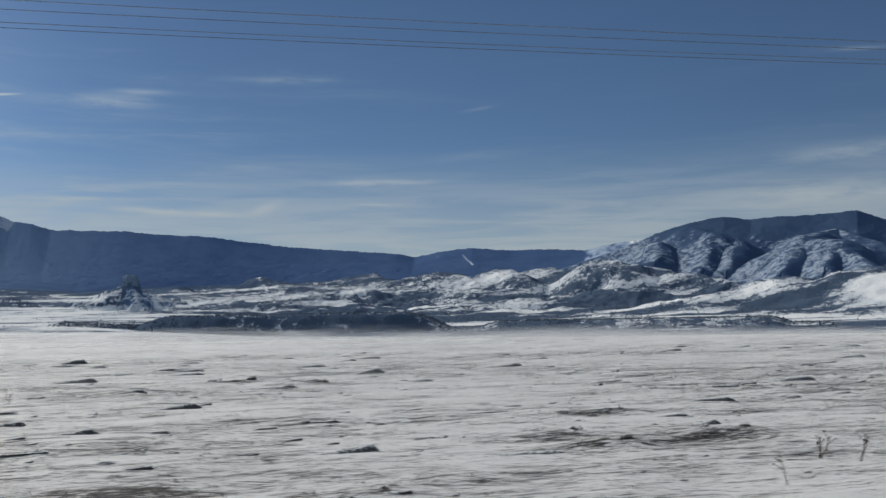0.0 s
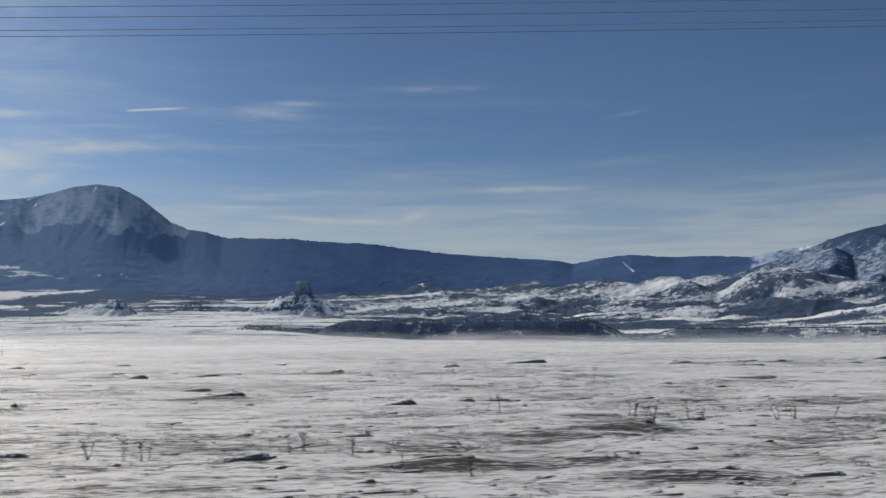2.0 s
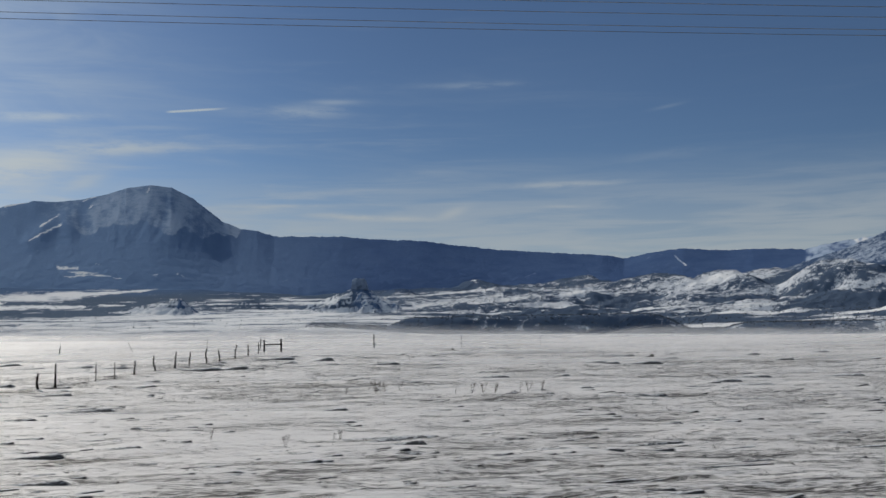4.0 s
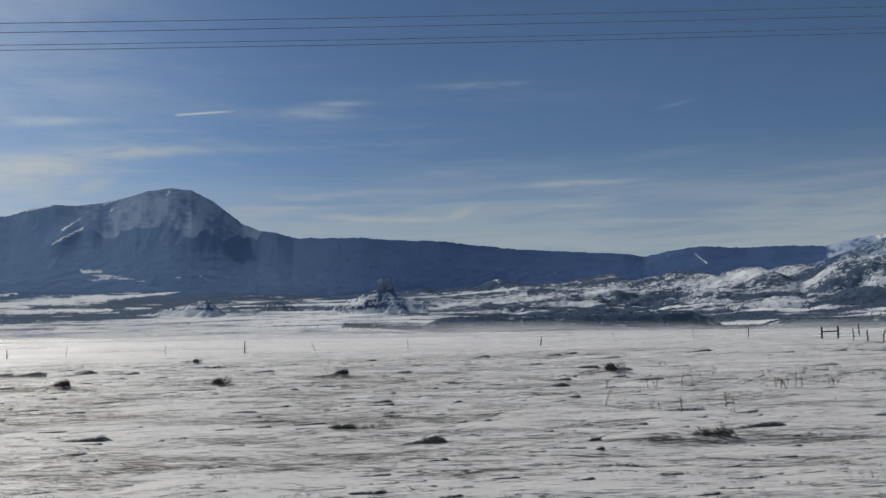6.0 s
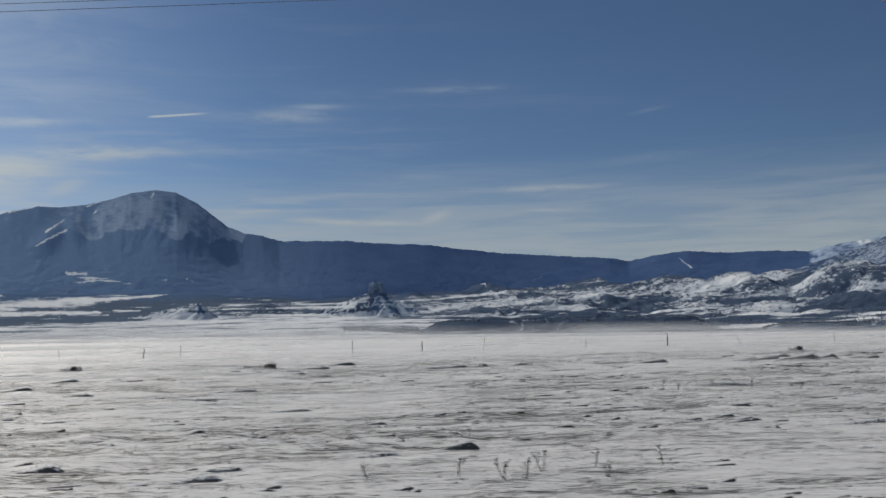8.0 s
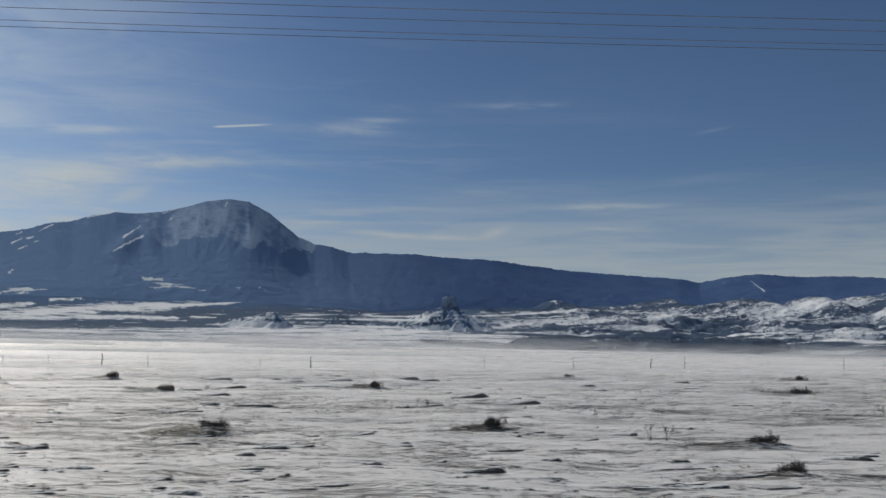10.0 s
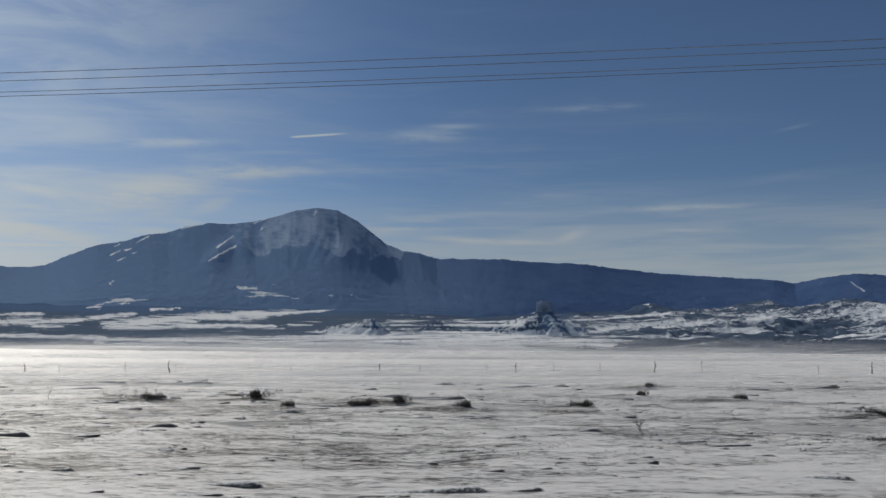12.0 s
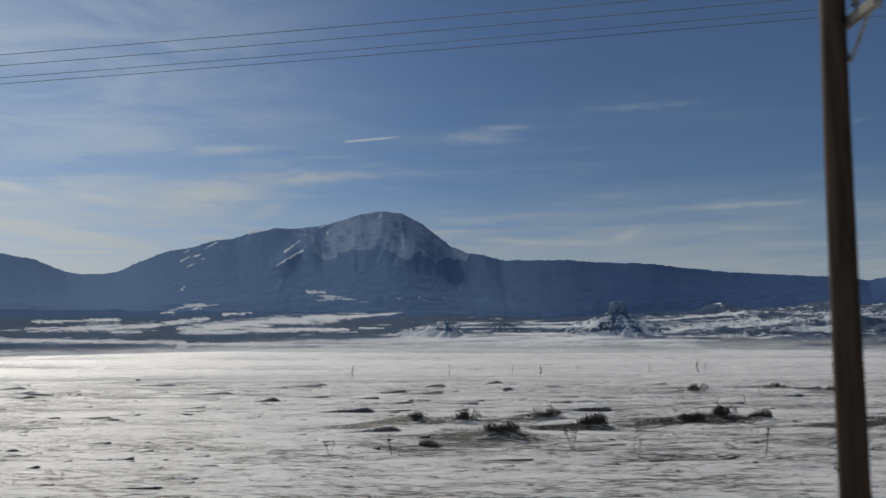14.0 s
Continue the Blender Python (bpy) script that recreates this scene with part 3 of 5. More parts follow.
def build_hills():
    az = np.linspace(-38, 41, 1120)
    rho = np.concatenate([np.linspace(1050, 1850, 20), np.linspace(1860, 2400, 60), np.linspace(2408, 4630, 225)])
    A, R = np.meshgrid(az, rho)
    X, Y = polar(A, R)
    Z = hill_height(X, Y)
    E = np.degrees(np.arctan2(Z - 2.4, R))
    west = smooth(5, -4, A)
    line = fbm(A / 1.6, E / 0.075, 5, 101, 0.62)
    # the western plain: white, with scrub above its edge that closes up into forest
    edge = np.interp(A, [-34, -24, -15, -6, 3], [0.40, 0.66, 0.84, 1.08, 1.02]) + 0.10 * (fbm(A / 2.5, A * 0, 3, 104) - 0.5)
    wild = 0.30 + 2.3 * (line - 0.5)
    wild = wild - 0.55 * smooth(1.55, 2.2, E) - 0.25 * smooth(-9, -12, A)
    plain = 0.80 + 2.2 * (fbm(A / 2.4, E / 0.04, 4, 106, 0.6) - 0.5)
    snow_w = wild + (plain - wild) * smooth(0.07, -0.07, E - edge)
    comb = 5.0 * (fbm(A / 0.9, E / 0.045, 4, 107, 0.6) - 0.5)
    snow_w = np.maximum(snow_w, 0.5 + 0.45 * np.clip(1.6 * bands(A, E, MEADOW, 0.16, 0.6) + np.minimum(comb, 0.4), -2, 1))
    snow_w = np.minimum(snow_w, 0.5 - 0.55 * np.clip(1.6 * bands(A, E, SCRUB, 0.16, 0.6, 3) + 0.6 * comb, -2, 1) + 0.8 * (line - 0.5))
    # the eastern foothills: knolls blown white, scrub in the hollows
    streak = fbm(X / 240, Y / 60, 5, 102)
    blot = fbm(X / 120, Y / 120, 4, 105)
    knoll = np.clip(hummocks(X, Y) / 40, 0, 1)
    up = smooth(2850, 3200, R)
    snow_e = 0.36 + 0.06 * up + (3.0 - 1.7 * up) * (streak - 0.5) + (1.1 - 0.4 * up) * (blot - 0.5) + 0.12 * knoll ** 2
    snow_e = snow_e - 0.55 * smooth(0.42, 0.22, ridged(X / 75 + 0.4 * streak, Y / 130, 3, 103)) * smooth(2700, 3000, R)
    snow_e = snow_e + 0.20 * smooth(2150, 2260, R) * (1 - smooth(2800, 3050, R)) * smooth(10, 16, A)
    snow_e = snow_e - 0.30 * smooth(3600, 3900, R) * smooth(12, 6, A)
    snow = snow_e + (snow_w - snow_e) * west
    front = smooth(1830, 1880, R) * (1 - smooth(2080, 2180, R))
    mesa = front * np.maximum(smooth(-3.0, 2.0, A) * (1 - smooth(15.5, 20, A)), 0.75 * smooth(17, 21, A) * (1 - smooth(34.5, 37.5, A)))
    snow = snow * (1 - mesa) + (0.17 + 0.9 * (fbm(X / 45, Y / 45, 4, 113) - 0.5)) * mesa
    snow = snow + 0.45 * smooth(2170, 2230, R) * (1 - smooth(2350, 2480, R)) * smooth(0, 5, A)
    # butte and cone: snow-streaked west flanks whitened for sunlight, shaded east flanks tinted
    d = np.hypot(X - BUTTE[0], Y - BUTTE[1])
    dx = X - BUTTE[0]
    ribs = fbm(np.arctan2(Y - BUTTE[1], dx) * 4, d / 60, 4, 108)
    snow = snow + smooth(200, 120, d) * (0.42 * smooth(-14, -40, dx) + 0.16 * smooth(-5, 25, dx) + 1.2 * (ribs - 0.5))
    snow = np.where(d < 26, 0.2, snow)
    # blue-grey of the shaded, hazy east flanks, put into the colour
    east_shade = smooth(170, 120, d) * smooth(-30, 0, dx)
    d = np.hypot(X - CONE[0], Y - CONE[1])
    east_shade = np.maximum(east_shade, smooth(110, 80, d) * smooth(-6, 4, X - CONE[0]))
    ribs = fbm(np.arctan2(Y - CONE[1], X - CONE[0]) * 5, d / 40, 4, 109)
    snow = snow + smooth(190, 90, d) * (0.62 * smooth(8, -16, X - CONE[0]) + 1.1 * (ribs - 0.5)) + 0.22 * smooth(95, 60, d) * smooth(0, 12, X - CONE[0])
    snow = np.maximum(snow, 0.5 + 0.45 * np.clip(1.6 * bands(A, E, STRIPS, 0.14, 0.6, 7) + 0.5 * comb, -2, 1))
    snow = np.maximum(snow, 0.5 + 0.45 * np.clip(1.6 * bands(A, E, CLEARINGS, 0.18, 0.7, 5) + 0.9 * comb, -2, 1))
    snow = np.clip(snow, -0.95, 0.92)
    ob = grid_mesh("foothills", X, Y, Z, HILLS, snow=snow, haze=np.maximum(hazed(A), 1.15 * east_shade), wood_and_shade=np.maximum(east_shade, smooth(1.75, 2.25, E + 0.2 * (fbm(A, E / 0.2, 3, 110) - 0.5)) * smooth(8, -2, A)))
    return tagged(ob, "rolling foothills patched with snow and dark scrub", "hills", kind="structure")


build_hills()

# skyline of the main range: azimuth, height at 4780 m
CREST = [
    -46, 430, -38, 470, -32.4, 444, -30.8, 419, -29.4, 371, -28.3, 360, -26.9, 372, -25.5, 429, -24.3, 469, -23.1, 488, -21.7, 524,
    -20.8, 533, -19.9, 560, -18.6, 582, -17.4, 581, -16.2, 595, -14.9, 622, -14.0, 649, -12.7, 666, -11.6, 655, -10.5, 607,
    -8.9, 500, -8.0, 468, -7.0, 456, -6.1, 431, -2.3, 428, -1.1, 416, 2.0, 403, 3.5, 384, 6.2, 355, 9.7, 331, 12.2, 316,
    13.3, 297, 14.9, 322, 16.5, 336, 18.7, 318, 20.2, 323, 22.7, 311, 23.6, 328, 25.1, 345, 26.8, 361, 32, 340, 46, 330,
]


# foot of the great peak's snow: azimuth, height
SNOWLINE = [-27, 420, -25.7, 392, -24.8, 400, -22.0, 412, -20.5, 429, -19.4, 456, -18.0, 478, -16.7, 430, -16.0, 374, -15.3, 424, -14.5, 445, -13.9, 429, -13.1, 452,
            -12.5, 423, -11.5, 384, -11.0, 434, -10.15, 375, -9.7, 385, -9.45, 425, -8.7, 411, -8.1, 401, -7.6, 470]
# slide paths and snowy ribs: from (azimuth, height) to (azimuth, height) in degrees, half widths
SLIDES = [
    (-18.79, 4.71, -17.25, 5.57, 0.03, 0.10), (-18.24, 5.45, -17.32, 6.18, 0.11, 0.03), (-20.03, 6.58, -18.90, 6.86, 0.09, 0.06), (-16.15, 6.96, -15.45, 7.30, 0.05, 0.06),
    (-15.90, 6.59, -15.72, 6.74, 0.06, 0.06), (-12.91, 7.45, -12.79, 7.73, 0.05, 0.05), (-22.40, 5.73, -21.72, 6.12, 0.03, 0.06), (-23.72, 5.04, -23.16, 5.32, 0.06, 0.05),
    (-23.35, 4.75, -23.04, 4.94, 0.06, 0.05), (-22.91, 5.33, -22.71, 5.42, 0.06, 0.06), (-22.61, 5.16, -22.39, 5.22, 0.05, 0.05), (-23.43, 5.52, -23.23, 5.65, 0.05, 0.05),
    (-23.82, 3.52, -23.71, 3.70, 0.09, 0.06), (15.98, 3.59, 16.63, 3.07, 0.03, 0.05),
]
# fainter clearings in the forest
GLADES = [(-4.89, 4.67, -4.73, 4.76, 0.08, 0.06), (-18.72, 4.01, -18.28, 4.32, 0.06, 0.06), (-6.31, 3.91, -6.16, 3.94, 0.05, 0.05), (14.37, 3.34, 14.82, 3.67, 0.04, 0.04),
          (14.76, 3.67, 15.45, 3.69, 0.03, 0.03), (7.92, 2.63, 8.48, 2.84, 0.05, 0.05), (-5.50, 2.58, -5.17, 2.76, 0.06, 0.06)]


def build_range():
    az = np.linspace(-39, 41, 1000)
    rho = np.concatenate([np.linspace(3600, 4740, 140), np.linspace(4744, 4800, 16), [4830, 4870]])
    A, R = np.meshgrid(az, rho)
    X, Y = polar(A, R)
    crest = np.interp(A, CREST[0::2], CREST[1::2])
    jag = (5 * (fbm(A / 0.35, A * 0, 3, 118) - 0.5) + 6 * (vnoise(A * 13, A * 0, 119) - 0.5)) * (1 - 0.7 * np.exp(-((A + 14) / 5) ** 4))
    start = 3740 + 400 * smooth(-6, 8, A)
    base = apron(A, np.minimum(R, start)) - 10 * smooth(200, 0, R - start)
    s = np.clip((R - start) / (4780 - start), 0, 1.2)
    # spurs and gullies that run down the slope
    wig = 0.8 * (fbm(A / 3, s * 2.2, 3, 120) - 0.5)
    spur = ridged(A / 2.6 + wig + 0.5 * s, s * 0.9, 4, 122) - 0.6
    rib = ridged(A / 0.9 + wig * 2 - 0.6 * s, s * 1.6, 3, 126) - 0.6
    fine = ridged(A / 0.33 + wig * 3 - 0.9 * s, s * 3.0, 3, 128) - 0.6
    shape = np.where(s < 1, 0.8 * s + 0.2 * s ** 2, 1 - 3.0 * (s - 1))
    body = np.mean([np.interp(A + d, CREST[0::2], CREST[1::2]) for d in np.linspace(-6, 6, 13)], 0)
    z = base + (body - base) * shape + (crest - body) * np.clip(s, 0, 1) ** 1.15 - (s > 1) * (crest - body) * 3.0 * (s - 1)
    room = np.clip(s * (1 - s) * 4, 0, 1)
    high = np.exp(-((A + 13.5) / 7) ** 4) * smooth(0.3, 0.7, s)
    z = z + room * (crest - base) * (0.018 * spur + (0.006 + 0.009 * high) * rib + (0.003 + 0.006 * high) * fine)
    z = z + 5 * (fbm(X / 30, Y / 30, 3, 130) - 0.5) * np.clip(1.2 - s, 0, 1) + jag * smooth(0.96, 1.0, s)
    E = np.degrees(np.arctan2(z - 2.4, R))
    # the great slide stands on a rib that turns west into the sun
    for a0, e0, a1, e1 in ((-18.79, 4.71, -17.25, 5.57), (-18.24, 5.45, -17.32, 6.18), (-20.03, 6.58, -18.90, 6.86)):
        u = np.clip((A - a0) / (a1 - a0), 0, 1)
        z = z + 15 * room * np.exp(-((A - 0.35 - a0 - u * (a1 - a0)) / 0.5) ** 2 - ((E - e0 - u * (e1 - e0)) / 0.5) ** 2)
    # snow above the tree line of the great peak, in tongues
    line = np.interp(A + 0.25 * (fbm(A / 0.4, z / 25, 3, 133) - 0.5), SNOWLINE[0::2], SNOWLINE[1::2])
    line = line + 46 * (fbm(A / 0.28, z / 60, 3, 134) - 0.5)
    peak = smooth(-27.5, -24, A) * smooth(-7.3, -8.2, A) * (0.62 + 0.38 * smooth(-19, -15, A))
    snow = peak * smooth(-14, 16, z - line) * (0.64 + 0.24 * rib + 0.16 * fine + 0.42 * (fbm(A / 0.5, z / 45, 4, 136) - 0.5)) - 0.10
    # far white ridge beside the nearer mountain
    snow = np.maximum(snow, (0.66 + 0.9 * (fbm(A / 0.4, s * 6, 3, 138) - 0.5)) * smooth(22.4, 23.0, A) * smooth(0.45, 0.7, s))
    snow = np.maximum(snow, 0.42 * np.clip(2.0 * bands(A, E, GLADES, 0.05, 0.15, 11), 0, 1))
    slide = np.clip(2.0 * bands(A, E, SLIDES, 0.09, 0.25, 9), 0, 1)
    clear = np.clip(2.0 * bands(A, E, CLEARINGS, 0.18, 0.7, 5) + 4.5 * (fbm(A / 0.9, E / 0.045, 4, 107, 0.6) - 0.5), 0, 1)
    snow = np.maximum(snow, 1.1 * np.maximum(slide, clear) - 0.1)
    ob = grid_mesh("mountain_range", X, Y, z, FOREST, snow=snow, haze=hazed(A))
    return tagged(ob, "long dark forested mountain range with a snowy peak", "mountains", kind="structure")


build_range()

SHOULDER = [20.5, 165, 22.4, 208, 23.6, 234, 25.1, 267, 26.6, 311, 28.4, 350, 29.6, 366, 30.4, 371, 31.8, 358, 33.5, 363, 34.9, 362, 36.0, 366, 37.0, 371, 38.3, 332, 42, 300, 47, 280]

# spurs: top, foot, fall to the west, fall to the east
SPURS = [
    ((1566, 3378, 268), (1440, 3150, 190), 0.50, 0.74),
    ((1743, 3487, 331), (1747, 3336, 297), 0.55, 0.60),
    ((1747, 3336, 297), (1520, 2970, 152), 0.50, 0.76),
    ((1791, 3252, 266), (1583, 2934, 149), 0.60, 0.76),
    ((1804, 2863, 247), (1581, 2615, 127), 0.60, 0.78),
    ((1804, 2863, 247), (1619, 2888, 141), 0.60, 0.60),
    ((1804, 2863, 247), (2036, 3029, 283), 0.60, 0.60),
    ((1839, 2739, 224), (1659, 2524, 135), 0.60, 0.78),
    ((1839, 2739, 224), (1804, 2863, 240), 0.60, 0.60),
    ((1813, 2634, 189), (1731, 2419, 128), 0.60, 0.76),
    ((1839, 2739, 224), (1813, 2634, 189), 0.55, 0.76),
    ((2036, 3029, 283), (1968, 2704, 211), 0.50, 0.60),
]


def spur_height(x, y):
    """Roof-shaped spurs that run down from the mountain's crest, steeper to the east."""
    z = np.full_like(x, -500.0)
    bend = 38 * (fbm(x / 140, y / 140, 3, 170) - 0.5) + 4 * (ridged(x / 45, y / 55, 3, 171) - 0.6)
    for (x0, y0, z0), (x1, y1, z1), west, east in SPURS:
        dx, dy = x1 - x0, y1 - y0
        u = ((x - x0) * dx + (y - y0) * dy) / (dx * dx + dy * dy)
        c = np.clip(u, 0, 1)
        away = np.hypot(x - x0 - c * dx, y - y0 - c * dy)
        fall = np.where(dx * (y - y0) - dy * (x - x0) > 0, east, west)
        z = np.maximum(z, z0 + (z1 - z0) * c - 0.92 * fall * (np.sqrt(away ** 2 + 20 ** 2) - 20) + bend * smooth(0, 50, away))
    return z


def build_right_mountain():
    az = np.linspace(20.6, 42, 520)
    rho = np.concatenate([np.linspace(2900, 4030, 190), np.linspace(4035, 4075, 10), [4110, 4180]])
    A, R = np.meshgrid(az, rho)
    X, Y = polar(A, R)
    crest = np.interp(A, SHOULDER[0::2], SHOULDER[1::2])
    start = 4050 - (crest - 85) / deg(33)
    base = apron(A, np.minimum(R, start)) + 8 - 50 * smooth(3480, 3300, R)
    s = np.clip((R - start) / (4050 - start), 0, 1.3)
    wig = 0.7 * (fbm(A / 4, s * 2, 3, 150) - 0.5)
    run, across = X * 0.90 + Y * 0.43, X * 0.43 - Y * 0.90
    spur = ridged(across / 330 + wig, run / 900, 2, 152) - 0.55
    rib = ridged(across / 90 + wig, run / 260, 3, 155) - 0.6
    z = base + (crest - base) * np.where(s < 1, 0.75 * s + 0.25 * s ** 2, 1 - 1.4 * (s - 1))
    room = np.clip(s * (1 - s) * 4, 0, 1)
    z = z + room * (crest - base) * (0.07 * spur + 0.03 * rib)
    roof = spur_height(X, Y)
    gap = np.clip((roof - z) / 14, -1, 1)
    z = np.where(s < 0.97, np.maximum(z, roof) + 3.5 * (1 - np.abs(gap)), z)
    z = z + 7 * (ridged(X / 60, Y / 60, 3, 157) - 0.6) * room + 4 * (fbm(X / 30, Y / 30, 3, 158) - 0.5) * np.clip(1.2 - s, 0, 1)
    z = z + (6 * (fbm(A / 0.4, A * 0, 3, 148) - 0.5) + 2.5 * (vnoise(A * 14, A * 0, 149) - 0.5)) * smooth(0.95, 1.0, s)
    gx = np.gradient(z, axis=1) / np.maximum(np.gradient(X, axis=1), 0.1)
    # snow among scrub, painted whiter on sunlit west sides, darker east; crest wooded
    snow = 0.24 + 0.65 * np.clip(gx, -0.6, 0.6) + 1.3 * (fbm(X / 120, Y / 120, 5, 160) - 0.5) - 0.50 * smooth(0.55, 0.85, s) * smooth(25.5, 27.5, A) + 0.2 * smooth(0.5, 0.1, s) + 0.05 * smooth(27.8, 26.6, A)
    snow = np.clip(snow, -0.30, 0.52)
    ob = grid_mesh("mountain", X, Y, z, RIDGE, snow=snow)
    return tagged(ob, "snow-streaked mountain with dark wooded top and ribbed spurs", "mountain", kind="structure")


build_right_mountain()


# ---- the pole line along the road ----
POLE_Y = 13.06
POLES = [(44.4, 6.85), (-33.13, 6.62), (-112.99, 6.66), (-190.46, 6.9), (-268.92, 6.87), (-346.71, 6.45), (-425.35, 6.6), (-503.6, 6.7)]
SAGS = (0.85, 0.83, 0.84, 0.80, 1.0, 0.8, 0.8)
SKEW = 0.11                           # the arms' far ends stand a little higher
PINS = (-0.98, -0.28, 0.46, 0.98)


def turned(bm, profile, at=(0, 0, 0), sides=12):
    """A body of revolution from (radius, height) pairs."""
    rings = [[bm.verts.new((at[0] + r * math.cos(2 * math.pi * j / sides), at[1] + r * math.sin(2 * math.pi * j / sides), at[2] + z))
              for j in range(sides)] for r, z in profile]
    for a, b in zip(rings, rings[1:]):
        for j in range(sides):
            bm.faces.new((a[j], a[(j + 1) % sides], b[(j + 1) % sides], b[j]))
    bm.faces.new(rings[0][::-1])
    bm.faces.new(rings[-1])


LEANS = {8: 0.0, 7: 0.008, 4: 0.002, 5: 0.004}
NOD = -0.03                           # the poles lean a little towards the road


def utility_pole(x, arm_z, seed):
    r = random.Random(seed)
    foot = at_ground(x, POLE_Y) - 0.1
    pole = new("utility_pole")
    pole.location = (x, POLE_Y, foot)
    top = arm_z + 1.0 - foot
    bm = bmesh.new()
    n, sides = 26, 18
    rings = []
    for i in range(n + 1):
        h = top * i / n
        rad = 0.190 - 0.0050 * h
        bow = 0.015 * math.sin(h * 0.6 + seed) + LEANS.get(seed, 0.0) * h
        rings.append([bm.verts.new((bow + rad * (1 + 0.03 * math.sin(3 * a + seed) + 0.015 * r.uniform(-1, 1)) * math.cos(a),
                                    NOD * (h - 2.4) + rad * (1 + 0.03 * math.sin(3 * a + seed) + 0.015 * r.uniform(-1, 1)) * math.sin(a), h))
                      for a in (2 * math.pi * j / sides for j in range(sides))])
    for a, b in zip(rings, rings[1:]):
        for j in range(sides):
            bm.faces.new((a[j], a[(j + 1) % sides], b[(j + 1) % sides], b[j]))
    cap = bm.verts.new((LEANS.get(seed, 0.0) * top, NOD * (top - 2.4), top + 0.03))
    for j in range(sides):
        bm.faces.new((rings[-1][j], rings[-1][(j + 1) % sides], cap))
    part("shaft", bm, POLE_WOOD, pole, "brown creosoted round timber shaft")
    za, xa = arm_z - foot, 0.20 + LEANS.get(seed, 0.0) * (arm_z - foot)
    ya = NOD * (za - 2.4)
    bm = bmesh.new()
    box(bm, (xa, ya, za), (0.095, 2.36, 0.13), 0.012, pose(0, 0, 0, math.degrees(math.atan(SKEW))))
    part("crossarm", bm, ARM_WOOD, pole, "grey weathered timber crossarm", True)
    for end in (-0.62, 0.72):
        bm = bmesh.new()
        a, b = Vector((xa + 0.06, ya + end, za - 0.02 + SKEW * end)), Vector((xa - 0.02, ya, za - 0.52))
        d = b - a
        box(bm, (a + b) / 2, (0.008, 0.045, d.length), 0, d.to_track_quat("Z", "X").to_matrix().to_4x4())
        part("brace", bm, STEEL, pole, "flat galvanised steel brace", True)
    for y in PINS:
        bm = bmesh.new()
        turned(bm, [(0.012, 0.05), (0.012, 0.17)], (xa, ya + y, za + SKEW * y), 8)
        pin = part("pin", bm, DARK_STEEL, pole)
        bm = bmesh.new()
        turned(bm, [(0.03, 0.13), (0.052, 0.14), (0.052, 0.165), (0.030, 0.19), (0.046, 0.20), (0.046, 0.225), (0.026, 0.24), (0.026, 0.255), (0.04, 0.265), (0.034, 0.295), (0.012, 0.30)], (xa, ya + y, za + SKEW * y), 12)
        part("insulator", bm, GLASS_PIN, pin, "small ribbed pin insulator")
    bm = bmesh.new()
    turned(bm, [(0.022, 0), (0.022, 0.03), (0.012, 0.034), (0.012, 0.06)], (0, 0, 0), 6)
    bmesh.ops.transform(bm, matrix=pose(xa + 0.05, ya, za, 0, 90, 0), verts=bm.verts)
    part("bolt", bm, STEEL, pole)
    bm = bmesh.new()
    side = -0.10
    tube(bm, [(side * (1 - 0.03 * h), -0.17 + 0.005 * h + NOD * (h - 2.4), h) for h in (0.1, 2, 4, 6, top - 0.2)], 0.006, 6)
    part("ground_wire", bm, DARK_STEEL, pole)
    bm = bmesh.new()
    box(bm, (0.04, -0.172, 2.3), (0.05, 0.012, 0.07))
    part("tag", bm, DARK_STEEL, pole, "small weathered metal tag", True)
    return tagged(pole, "tall brown timber utility pole with one crossarm", "utility pole", "poles along the road")


for i, (px, pz) in enumerate(POLES):
    utility_pole(px, pz, i + 3)


def overhead_wire(offset, slack):
    bm = bmesh.new()
    pts = []
    for (x0, z0), (x1, z1), sag in zip(POLES, POLES[1:], SAGS):
        for i in range(24):
            u = i / 24
            pts.append((x0 + (x1 - x0) * u + 0.205, POLE_Y + offset + NOD * 4.3, z0 + (z1 - z0) * u + 0.275 + SKEW * offset - 4 * (sag + slack) * u * (1 - u)))
    pts.append((POLES[-1][0] + 0.205, POLE_Y + offset + NOD * 4.3, POLES[-1][1] + 0.275 + SKEW * offset))
    tube(bm, pts, 0.0042, 6)
    return tagged(part("overhead_wire", bm, WIRE), "thin dark wire slung between the timber poles", "wire", "wires on the pole line")


for off, sag in zip(PINS, (0.02, 0.0, 0.03, 0.01)):
    overhead_wire(off, sag)


# ---- the pasture fence that runs away from the road ----
def fence_x(y):
    return -118.2 + 0.094 * y


